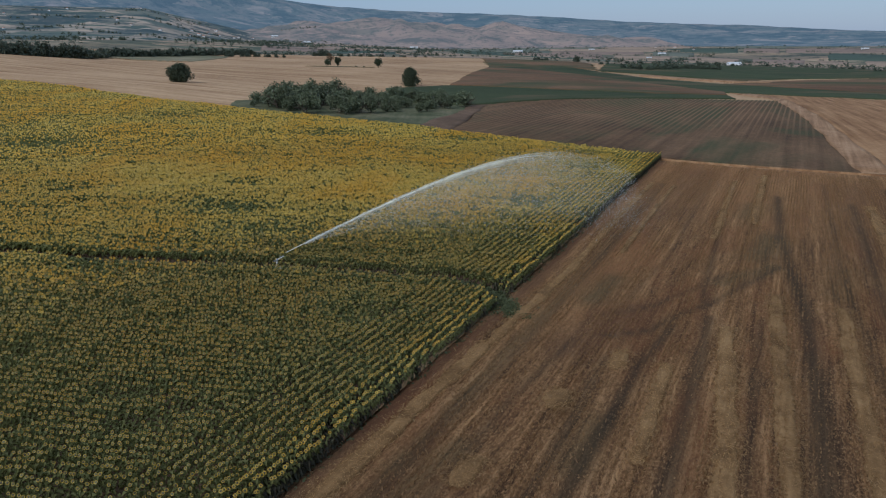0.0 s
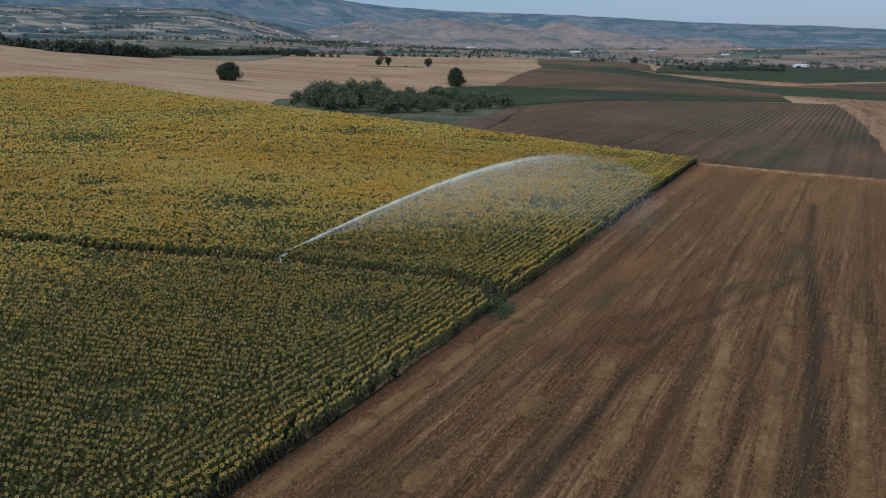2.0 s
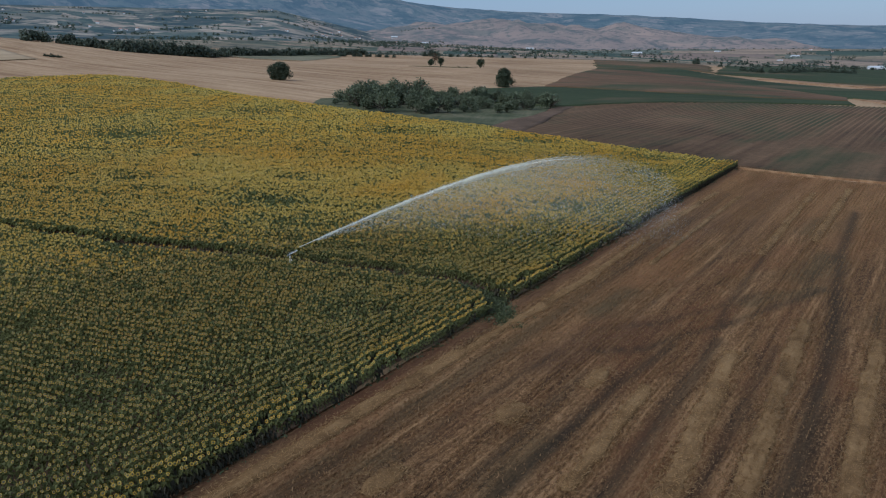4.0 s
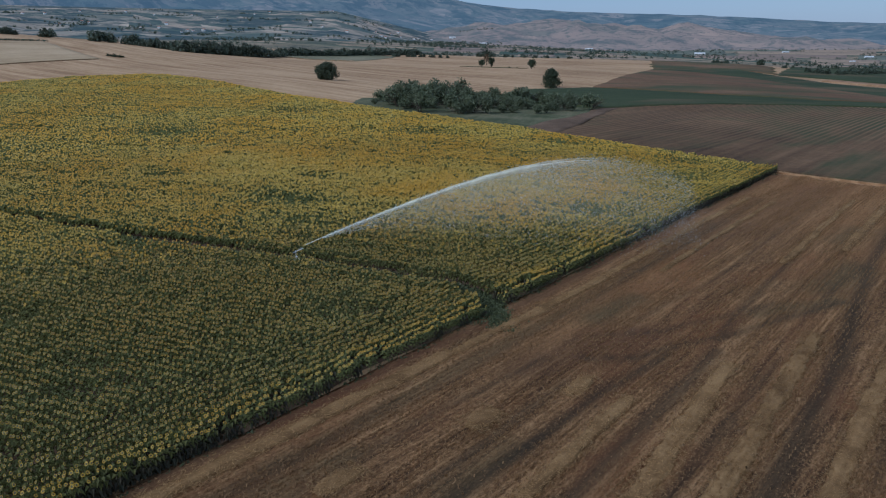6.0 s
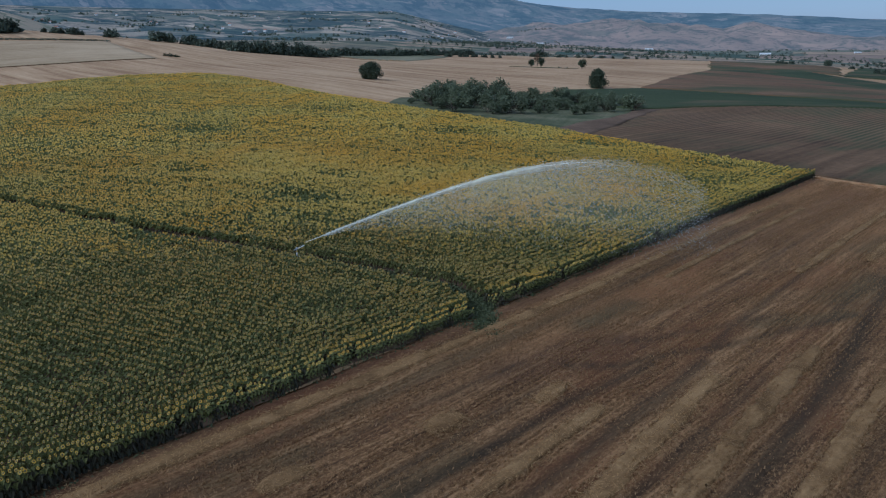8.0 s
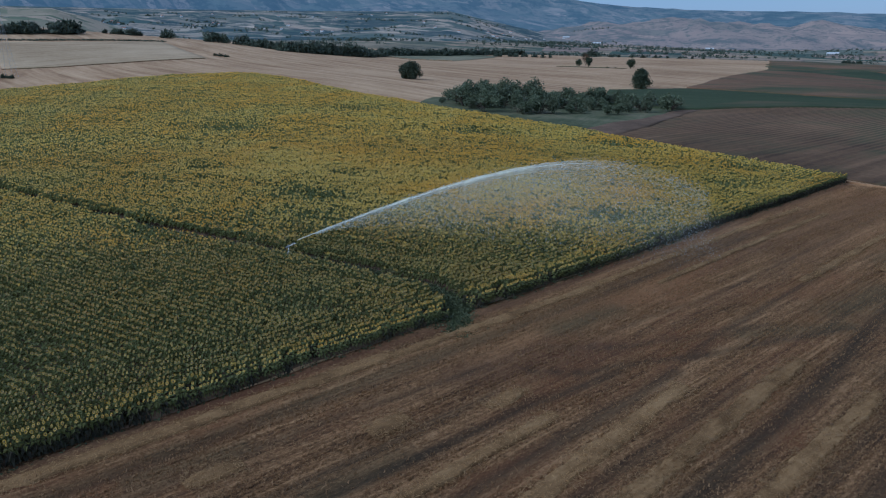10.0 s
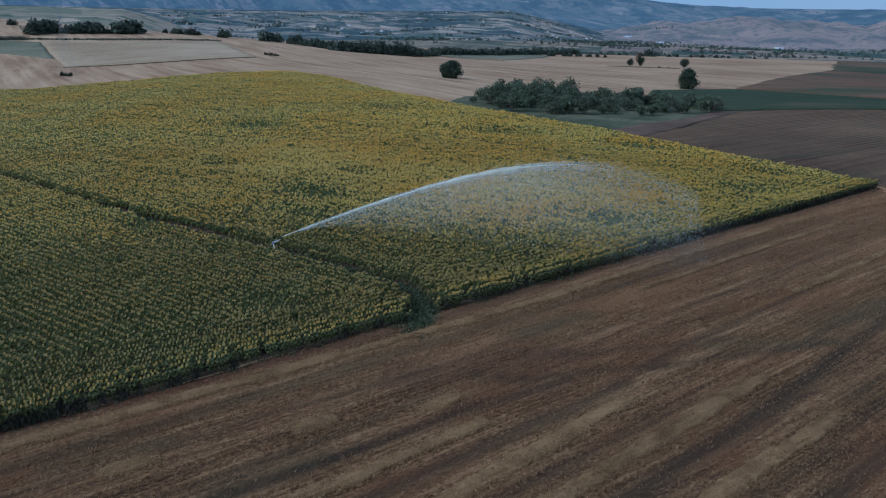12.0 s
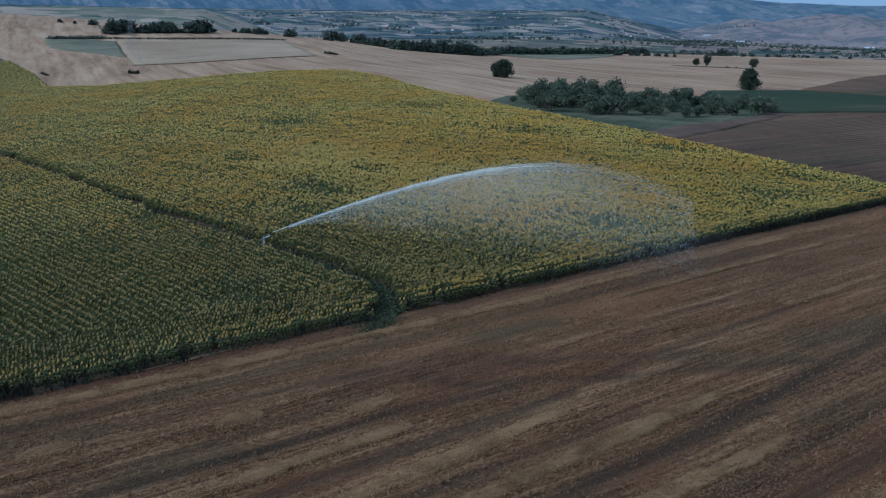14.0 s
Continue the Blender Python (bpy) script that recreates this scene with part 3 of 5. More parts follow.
loft("brown_plot", [(190, 482), (228, 456), (258, 420), (360, 420)], [(228, 521), (292, 574), (394, 639), (480, 640)], 30, 24, M_BROWN, 0.5, "brown fallow plot", "field", None, 4.0)
loft("tan_path", [(151, 558), (171, 526), (202, 510), (233, 512)], [(166, 584), (186, 552), (214, 530), (244, 530)], 30, 6, M_PATH, 0.7, "pale dirt path between green fields", "track")
loft("green_plain", [(135, 623), (171, 594), (218, 536), (285, 589), (403, 654), (560, 660)], [(205, 900), (330, 1180), (560, 1400), (800, 1450), (1000, 1380), (1200, 1200)], 60, 50, M_GREEN, 0.6, "wide green irrigated plain", "field", None, 4.0)
loft("pale_field", [(-283, 232), (-267, 247), (-252, 270), (-236, 312)], [(-375, 282), (-356, 306), (-338, 336), (-325, 373)], 30, 30, M_PALE, 0.25, "pale bleached stubble rectangle", "field")
loft("green_plot", [(-374, 240), (-350, 244), (-312, 247)], [(-410, 256), (-392, 270), (-372, 280)], 20, 14, M_GREYGREEN, 0.25, "grey-green fallow plot", "field")
loft("vine_plot", [(-268, 555), (-220, 528), (-194, 548), (-198, 662)], [(-276, 576), (-265, 637), (-244, 690), (-203, 688)], 24, 24, M_GREYGREEN, 0.35, "small vineyard plot in the wheat", "plot")
loft("field_baulk", [(-284, 231), (-268, 245.5), (-253, 269), (-237, 311)], [(-283.5, 230.6), (-267.5, 245.2), (-252.4, 268.7), (-236.4, 310.8)], 60, 5, M_BROWN, 0.32, "thin dark grassy baulk between stubble fields", "field", None, 0.5)

# plots over the far plain, divided by hedge lines
HEDGES = []
_rp = random.Random(29)
for _r0, _r1 in ((1030, 1110), (1135, 1215), (1240, 1350), (1375, 1480), (1505, 1610), (1640, 1750), (1780, 1920), (1960, 2120), (2160, 2350), (2400, 2640), (2700, 2950), (3000, 3250)):
    _z = -14.0
    while _z < 40:
        _w = _rp.uniform(1.5, 9.0)
        _z0, _z1, _d = math.radians(_z), math.radians(_z + _w), _rp.uniform(-30, 30)
        _z += _w + _rp.uniform(0.2, 1.5)
        if (_r1 < 1500 and _z > 8) or _rp.random() < 0.18:
            continue
        _at = lambda r, z: (r * math.sin(z), r * math.cos(z))
        _mat, _lab = _rp.choice([(M_FARTAN, "tan stubble plot on the far plain"), (M_FARTAN, "tan stubble plot on the far plain"), (M_FARPINK, "brown fallow plot on the far plain"), (M_FARGREEN, "dark green crop plot on the far plain"), (M_FARGREEN, "dark green crop plot on the far plain"), (M_FARGREY, "grey-green plot on the far plain")])
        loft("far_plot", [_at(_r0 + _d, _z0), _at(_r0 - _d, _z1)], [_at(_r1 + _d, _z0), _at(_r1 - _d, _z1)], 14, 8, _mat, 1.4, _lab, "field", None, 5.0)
        if _rp.random() < 0.75:
            HEDGES.append((_at(_r1 + 12 + _d, _z0), _at(_r1 + 12 - _d, _z1)))

# ---------------------------------------------------------------- small builders
def part(name, me, parent, label=""):
    ob = new(name, me)
    ob.parent = parent
    if label:
        ob["label"] = label
    return ob


def thing(name, label, category, group=""):
    return tagged(new(name), label, category, group)


def tube(points, radii, sides=8):
    """Vertices and quads of a round bar along points, closed at both ends by its last rings."""
    P = [Vector(p) for p in points]
    V, F = [], []
    for i, p in enumerate(P):
        d = (P[min(i + 1, len(P) - 1)] - P[max(i - 1, 0)]).normalized()
        a = d.cross(Vector((0.31, 0.17, 0.93)) if abs(d.z) < 0.9 else Vector((1, 0, 0))).normalized()
        b = d.cross(a)
        for k in range(sides):
            t = 2 * math.pi * k / sides
            V.append(tuple(p + (a * math.cos(t) + b * math.sin(t)) * radii[i]))
    for i in range(len(P) - 1):
        for k in range(sides):
            F.append((i * sides + k, i * sides + (k + 1) % sides, (i + 1) * sides + (k + 1) % sides, (i + 1) * sides + k))
    for base in (0, (len(P) - 1) * sides):
        for k in range(0, sides - 2, 2):
            F.append((base, base + k + 1, base + k + 2, base + (k + 3) % sides if k + 3 < sides else base + k + 2))
    F = [f for f in F if len(set(f)) == 4]
    return V, F


def joined(name, pieces, mats, flat=False):
    V, F, n = [], [], 0
    for v, f in pieces:
        V += list(v)
        F += [tuple(i + n for i in q) for q in f]
        n += len(v)
    return mesh_np(name, V, F, mats, flat=flat)


def box(x0, y0, z0, x1, y1, z1):
    V = [(x, y, z) for z in (z0, z1) for y in (y0, y1) for x in (x0, x1)]
    return V, [(0, 2, 3, 1), (4, 5, 7, 6), (0, 1, 5, 4), (2, 6, 7, 3), (0, 4, 6, 2), (1, 3, 7, 5)]


def turned(rng, n, spread=1.0):
    """n random orthonormal pairs."""
    a = rng.normal(size=(n, 3)) * (1, 1, spread)
    a /= np.linalg.norm(a, axis=1)[:, None]
    b = np.cross(a, rng.normal(size=(n, 3)))
    b /= np.linalg.norm(b, axis=1)[:, None]
    return a, b


def leaf_cloud(rng, centres, radii, per, size):
    """Leaf blades scattered through clumps: quads, pointed at one end."""
    n = len(centres)
    c = np.repeat(centres, per, 0)
    r = np.repeat(radii, per)[:, None]
    d = rng.normal(size=(n * per, 3))
    d /= np.linalg.norm(d, axis=1)[:, None]
    p = c + d * r * (0.45 + 0.6 * rng.random((n * per, 1)) ** 0.6)
    a, b = turned(rng, n * per)
    s = size * (0.6 + 0.8 * rng.random((n * per, 1)))
    V = np.stack([p - a * s, p + b * s * 0.55, p + a * s, p - b * s * 0.55], 1).reshape(-1, 3)
    return V, np.arange(len(V)).reshape(-1, 4)


def tree(name, seed, high, wide, label, category="tree", leaf=M_TREE, bare=0.2, clumps=60, per=26, blade=0.22, squash=1.0, stems=1, lean=0.0, dome=False):
    """A tapered trunk with limbs and an uneven crown of many small leaves."""
    rng = np.random.default_rng(seed)
    ob = thing(name, label, category)
    base = high * bare
    pieces = []
    for k in range(stems):
        off = rng.normal(size=2) * (0.25 * wide * (stems > 1))
        mid = (off[0] * 0.6 + rng.normal() * 0.1, off[1] * 0.6, base)
        top = (off[0] + lean, off[1] + rng.normal() * 0.2, high * 0.72)
        r0 = 0.035 * high / stems ** 0.5
        pieces.append(tube([(off[0] * 0.3, off[1] * 0.3, -0.3), (off[0] * 0.4, off[1] * 0.4, 0.3), mid, top], [r0 * 1.35, r0, r0 * 0.8, r0 * 0.25], 7))
        for j in range(5):
            az, up = rng.random() * 6.28, base + (high - base) * (0.15 + 0.5 * rng.random())
            q = (off[0] + math.cos(az) * wide * 0.32, off[1] + math.sin(az) * wide * 0.32, up)
            s = (mid[0] * 0.7 + top[0] * 0.3, mid[1] * 0.7 + top[1] * 0.3, base + (up - base) * 0.4)
            h = ((q[0] + s[0]) / 2, (q[1] + s[1]) / 2, (q[2] + s[2]) / 2 + 0.1)
            pieces.append(tube([s, h, q], [r0 * 0.5, r0 * 0.35, r0 * 0.15], 5))
    part("trunk", joined("trunk", pieces, [M_BARK]), ob)
    # clump centres through an uneven envelope
    d = rng.normal(size=(clumps, 3))
    d /= np.linalg.norm(d, axis=1)[:, None]
    env = 0.80 + 0.22 * np.sin(d[:, 0] * 3.1 + seed) * np.cos(d[:, 1] * 2.7 + seed * 2) + 0.10 * rng.normal(size=clumps)
    rad = rng.random(clumps) ** 0.36 * env
    half = (high - base) / 2
    c = d * rad[:, None] * (wide / 2 * 0.86, wide / 2 * 0.86, half * 0.9 * squash)
    if dome == "full":     # a full crown down to the ground, widest low
        u, az = rng.random(clumps), rng.random(clumps) * 6.28
        wd = (1 - u ** 2.6) ** 0.5 * (0.74 + 0.26 * np.minimum(1, 4 * u)) * np.sqrt(rng.random(clumps)) * env * wide / 2
        c = np.stack([wd * np.cos(az), wd * np.sin(az), base + u * (high - base) * 0.92], -1)
    elif dome:
        c[:, 2] = np.abs(c[:, 2]) * 1.85 * (0.7 + 0.3 * rng.random(clumps)) + base
    else:
        c[:, 2] += base + half * 0.96
    c[:, 0] += lean * (c[:, 2] / high)
    rr = (0.10 + 0.08 * rng.random(clumps)) * min(wide, high)
    V, F = leaf_cloud(rng, c, rr, per, blade)
    V[:, 2] = np.maximum(V[:, 2], 0.15)
    part("crown", mesh_np("crown", V, F, [leaf]), ob)
    return ob


def stand(x, y, turn=0.0, size=1.0, sink=0.05, tall=None):
    return Matrix.Translation((x, y, hz(x, y) - sink)) @ Matrix.Rotation(turn, 4, "Z") @ Matrix.Diagonal((size, size, tall or size, 1))


def put(ob, m):
    ob.matrix_basis = m
    return ob


# ---------------------------------------------------------------- the sunflowers
ROW = np.array([0.9966, -0.082])
ROWN = np.array([0.082, 0.9966])
LANE = np.array([(-330, 106), (-110, 83.6), (-77, 78.7), (-60, 75.8), (-47, 73.7), (-34, 71.8), (-24, 71.3), (-17.5, 71.1), (-10, 70.2), (-4, 69.2), (-1, 68.6), (1.5, 68.0), (3.8, 66.4), (5.2, 64.5), (6.2, 62.2), (7.2, 60.0)], float)
FACE = np.array([0.06, -0.92, 0.38])


def to_line(x, y, line):
    """Distance from points to a polyline."""
    best = np.full(len(x), 1e9)
    for (ax, ay), (bx, by) in zip(line[:-1], line[1:]):
        dx, dy = bx - ax, by - ay
        t = np.clip(((x - ax) * dx + (y - ay) * dy) / (dx * dx + dy * dy), 0, 1)
        best = np.minimum(best, np.hypot(x - ax - t * dx, y - ay - t * dy))
    return best


def inside(x, y, poly):
    r = np.zeros(len(x), bool)
    for (ax, ay), (bx, by) in zip(poly, poly[1:] + poly[:1]):
        c = (ay > y) != (by > y)
        r ^= c & (x < (bx - ax) * (y - ay) / (by - ay + 1e-9) + ax)
    return r


rng = np.random.default_rng(7)
# rows across the field, and headland rows along its open edge
n_rows = np.arange(-60, 350) * 0.75
along = np.arange(-360, 130, 0.29)
gx, gy = np.meshgrid(along, n_rows, indexing="ij")
px = (gx * ROW[0] + gy * ROWN[0]).ravel()
py = (gx * ROW[1] + gy * ROWN[1]).ravel()
a_, s_ = fs_of(px, py)
keep = (a_ < -6.7)
hx, hy = np.meshgrid(np.arange(0, 10) * -0.75 + 0.60, np.arange(-60, 84, 0.29), indexing="ij")
hp = E0[None] + hx.ravel()[:, None] * W[None] + hy.ravel()[:, None] * U[None]
px, py = np.concatenate([px[keep], hp[:, 0]]), np.concatenate([py[keep], hp[:, 1]])
px += rng.normal(size=len(px)) * 0.04
py += rng.normal(size=len(py)) * 0.03
ok = inside(px, py, CROP) & (rng.random(len(px)) < 0.95)
a_, s_ = fs_of(px, py)
lane_w = np.where(a_ > -8, 1.0, 0.95) + 0.45 * (drift(px, py, 9) - 0.5)
ok &= to_line(px, py, LANE) > lane_w
ok &= ~((a_ > -0.4) & (drift(px, py, 9, 2) + 0.12 * rng.normal(size=len(px)) < 0.18))
px, py = px[ok], py[ok]
far = np.hypot(px - 12, py - 22) + rng.normal(size=len(px)) * 5
vigour = 0.80 + 0.28 * drift(px, py, 30, 1) + 0.028 * rng.normal(size=len(px))
BARE = [(-62, 165, 5.5), (-25.3, 149, 3.6), (-75.5, 131, 5.5), (-53, 99.5, 2.6), (-30, 105, 2.0), (4.3, 150.7, 3.0), (12, 100, 4.0), (-29.2, 91.8, 3.2), (-20.3, 82.4, 2.6), (-6.5, 58.3, 1.9), (-19.2, 39.6, 1.5), (-33, 49.3, 1.8), (-21.8, 43.6, 1.3), (26, 126.3, 3.4), (27.7, 139.8, 2.2), (-37.5, 69.4, 2.0), (-17.2, 41.5, 1.0), (36, 136, 1.6)]
RICH = [(-1.9, 64.0, 1.6), (-6.4, 54.6, 1.5), (5.9, 73.5, 3.0), (-20, 73.4, 1.3), (-7.3, 105.3, 14.0), (-40, 108, 14.0), (14, 86, 3.0), (34, 124, 4.0)]
weak = np.zeros(len(px))
for bx, by, br in BARE:
    weak = np.maximum(weak, np.exp(-((px - bx) ** 2 / (br * 1.6) ** 2 + (py - by) ** 2 / br ** 2)))
weak = np.clip(weak + 1.1 * np.clip(drift(px, py, 11, 3) - 0.74, 0, 1) * 4, 0, 1)
rich = np.zeros(len(px))
for bx, by, br in RICH:
    rich = np.maximum(rich, np.exp(-((px - bx) ** 2 / (br * 1.5) ** 2 + (py - by) ** 2 / br ** 2)))
bloom = rng.random(len(px)) > np.clip(0.12 + 0.70 * weak - 0.10 * rich + 0.22 * smooth(-50, -130, px), 0, 0.85)
tall = 1.55 * vigour * (1 - 0.22 * weak)
tall *= 0.90 + 0.20 * drift(px, py, 4.5, 5)
tall *= np.where((to_line(px, py, LANE) < 1.5) & (rng.random(len(px)) < 0.5), 0.72, 1.0)     # stunted along the lane
tall *= 1 - 0.10 * (rng.random(len(px)) < 0.06)
drill = np.random.default_rng(2).normal(size=4000)          # each pass of the drill grew a little differently
tall *= 1 + 0.035 * drill[(np.floor((px * ROWN[0] + py * ROWN[1]) / 2.25).astype(int) + 1000) % 4000]


def foliage(leaves, sides, size, width, lo=0.22, dry=0.0):
    """Stalk and leaves of one plant, one metre high: triangles and their material."""
    V, F, K = [], [], []
    if sides:
        for z, r in ((0, 0.016), (0.96, 0.010)):
            for k in range(sides):
                t = 2 * math.pi * k / sides
                V.append((r * math.cos(t), r * math.sin(t), z))
        for k in range(sides):
            j = (k + 1) % sides
            F += [(k, j, sides + j), (k, sides + j, sides + k)]
            K += [0, 0]
    for i in range(leaves):
        t, h = i * 2.4, lo + (0.93 - lo) * (i + 0.5) / leaves
        ln = size * (1.0 - 0.35 * abs(h - 0.6))
        c, s = math.cos(t), math.sin(t)
        n = len(V)
        drop = -0.10 - 0.25 * (1 - h)
        for d, w, z in ((0.02, 0, 0), (ln * 0.5, width * 0.5, 0.05), (ln, 0, drop), (ln * 0.5, -width * 0.5, 0.05)):
            V.append((c * d - s * w, s * d + c * w, h + z * ln / 0.34))
        F += [(n, n + 1, n + 2), (n, n + 2, n + 3)]
        # leaves below this height take the dry, shade-darkened tone
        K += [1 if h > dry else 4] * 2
    return np.array(V), np.array(F), np.array(K)


def bloom_head(petals, disc, r_in, r_out):
    """A flower facing +y: a ring of petals and a domed disc."""
    V, F, K = [], [], []
    if petals == 0:
        for k in range(5):
            t = 2 * math.pi * k / 5
            V.append((r_out * math.cos(t), 0, r_out * math.sin(t)))
        F += [(0, 1, 2), (0, 2, 3), (0, 3, 4)]
        K += [2] * 3
        return np.array(V), np.array(F), np.array(K)
    for k in range(-petals):
        t, w = -2 * math.pi * k / petals, -math.pi / petals * 1.9
        n = len(V)
        V += [(r_in * 0.9 * math.cos(t - w), 0, r_in * 0.9 * math.sin(t - w)), (r_in * 0.9 * math.cos(t + w), 0, r_in * 0.9 * math.sin(t + w)), (r_out * 1.12 * math.cos(t), 0.012, r_out * 1.12 * math.sin(t))]
        F.append((n, n + 1, n + 2))
        K.append(2)
    for k in range(petals):
        t, w = 2 * math.pi * k / petals, math.pi / petals * 1.05
        n = len(V)
        V += [(r_in * math.cos(t - w), 0, r_in * math.sin(t - w)), (r_in * math.cos(t + w), 0, r_in * math.sin(t + w)),
              (r_out * math.cos(t + w * 0.55), 0.012, r_out * math.sin(t + w * 0.55)), (r_out * math.cos(t - w * 0.55), 0.012, r_out * math.sin(t - w * 0.55))]
        F += [(n, n + 1, n + 2), (n, n + 2, n + 3)]
        K += [2, 2]
    n = len(V)
    V.append((0, 0.02, 0))
    for k in range(disc):
        t = 2 * math.pi * k / disc
        V.append((r_in * 1.12 * math.cos(t), 0.003, r_in * 1.12 * math.sin(t)))
    for k in range(disc):
        F.append((n, n + 1 + k, n + 1 + (k + 1) % disc))
        K.append(3)
    return np.array(V), np.array(F), np.array(K)


def sow(template, pos, yaw, sx, sz, frames=None):
    """Many placed copies of a template as one array of vertices."""
    V, F, K = template
    n = len(pos)
    if frames is None:
        c, s = np.cos(yaw)[:, None], np.sin(yaw)[:, None]
        X = (V[None, :, 0] * c - V[None, :, 1] * s) * sx[:, None]
        Y = (V[None, :, 0] * s + V[None, :, 1] * c) * sx[:, None]
        Z = V[None, :, 2] * sz[:, None]
        P = np.stack([X, Y, Z], -1)
    else:
        P = np.einsum("nij,vj->nvi", frames, V) * sx[:, None, None]
    P = P + pos[:, None]
    FF = F[None] + (np.arange(n) * len(V))[:, None, None]
    return P.reshape(-1, 3), FF.reshape(-1, 3), np.tile(K, n)


def facing(n, rng, jitter):
    """Frames whose +y looks the way the flowers look, with some scatter."""
    d = FACE[None] + rng.normal(size=(n, 3)) * jitter
    d /= np.linalg.norm(d, axis=1)[:, None]
    x = np.cross(d, np.array([0, 0, 1.0]))
    x /= np.linalg.norm(x, axis=1)[:, None]
    z = np.cross(x, d)
    return np.stack([x, d, z], -1)


def crop(name, sel, leaf_t, head_t, label, seed, head=1.0):
    rng = np.random.default_rng(seed)
    n = int(sel.sum())
    x, y, h = px[sel], py[sel], tall[sel]
    base = np.stack([x, y, height(x, y) + 0.24 * smooth(-2.5, 0.0, ea[sel])], -1)     # the edge rows stand on the raised headland
    yaw = rng.random(n) * 6.28
    a = sow(leaf_t, base, yaw, 0.9 + 0.25 * rng.random(n), h)
    b_ = bloom[sel]
    m = int(b_.sum())
    Fr = facing(m, rng, 0.20)
    top = base[b_] + np.stack([np.zeros(m), np.zeros(m), h[b_] * 0.97], -1) + Fr[:, :, 1] * 0.07
    b = sow(head_t, top, None, (0.85 + 0.3 * rng.random(m)) * head * (1 + 0.38 * rich[sel][b_]), None, Fr)
    V = np.concatenate([a[0], b[0]])
    F = np.concatenate([a[1], b[1] + len(a[0])])
    K = np.concatenate([a[2], b[2]])
    ob = new(name, mesh_np(name, V, F, [M_STALK, M_LEAF, M_PETAL, M_DISC, M_SHADELEAF], K))
    return tagged(ob, label, "sunflowers", kind="stuff")


# the plants of the open edge nearest the lane stand singly
ea, es = fs_of(px, py)
single = np.zeros(len(px), bool)
single[np.nonzero((ea > -0.3) & (es > -30) & (es < 34) & bloom)[0][:240]] = True
thin = rng.random(len(px))
EDGE = (ea > -1.1) & (es < 84) & ~single          # the open edge, leafy down to the soil
NEAR, MID, FAR = (far < 66) & ~single & ~EDGE, (far >= 66) & (far < 125) & (thin < 0.97) & ~single & ~EDGE, (far >= 125) & (thin < 0.80) & ~EDGE
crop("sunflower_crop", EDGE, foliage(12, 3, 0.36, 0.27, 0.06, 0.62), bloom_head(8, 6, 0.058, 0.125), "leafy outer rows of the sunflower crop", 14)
crop("sunflower_crop", NEAR, foliage(7, 0, 0.33, 0.26, 0.40), bloom_head(8, 6, 0.068, 0.108), "dense blooming sunflower crop in rows", 11)
crop("sunflower_crop", MID, foliage(5, 0, 0.48, 0.42, 0.54), bloom_head(-6, 3, 0.062, 0.172), "dense blooming sunflower crop in rows", 12)
crop("sunflower_crop", FAR, foliage(2, 0, 0.78, 0.84, 0.66), bloom_head(0, 0, 0.05, 0.138), "dense yellow sunflower crop on a rising slope", 13)


def sunflower_proto():
    ob = thing("sunflower", "tall sunflower with broad leaves and a yellow head", "sunflower", "sunflowers along the field edge")
    V, F = tube([(0, 0, 0), (0.01, 0, 0.6), (0, 0.005, 1.25), (0.01, -0.03, 1.48), (0.015, -0.08, 1.52)], [0.018, 0.016, 0.013, 0.011, 0.012], 5)
    part("stalk", mesh_np("stalk", V, F, [M_STALK], flat=False), ob)
    for i in range(8):
        t, h = i * 2.4, 0.42 + 0.9 * (i + 0.5) / 8
        ln, wd = 0.34 - 0.015 * abs(i - 4), 0.13
        prof = [(0.0, 0.008, 0.0), (0.18, 0.55, 0.05), (0.45, 1.0, 0.06), (0.75, 0.6, 0.0), (1.0, 0.03, -0.10)]
        V, F = [], []
        for d, w, z in prof:
            for k in (-1, 0, 1):
                V.append((0.015 + ln * d, k * wd * w, h + z + 0.03 * abs(k) * w))
        for j in range(4):
            for k in range(2):
                F.append((j * 3 + k, j * 3 + k + 1, j * 3 + k + 4, j * 3 + k + 3))
        c, s = math.cos(t), math.sin(t)
        V = [(x * c - y * s, x * s + y * c, z) for x, y, z in V]
        part("leaf", mesh_np("leaf", V, F, [M_LEAF], flat=False), ob)
    f = Vector(FACE).normalized()
    x = f.cross(Vector((0, 0, 1))).normalized()
    z = x.cross(f)
    o = Vector((0.015, -0.12, 1.52))
    R = lambda p: tuple(o + x * p[0] + f * p[1] + z * p[2])
    dv, df, dk = bloom_head(13, 10, 0.055, 0.125)
    head = part("flower_head", mesh_np("flower_head", [R(dv[i]) for i in range(52, len(dv))], df[26:] - 52, [M_DISC]), ob, "brown-green seed disc")
    part("petals", mesh_np("petals", [R(v) for v in dv[:52]], df[:26], [M_PETAL]), head, "bright yellow ray petals")
    return ob


proto = sunflower_proto()
_first = True
for i in np.nonzero(single)[0]:
    m = stand(px[i], py[i], rng.normal() * 0.25, tall[i] / 1.55, -0.22)
    if _first:
        put(proto, m)
        _first = False
    else:
        copy_thing(proto, m)

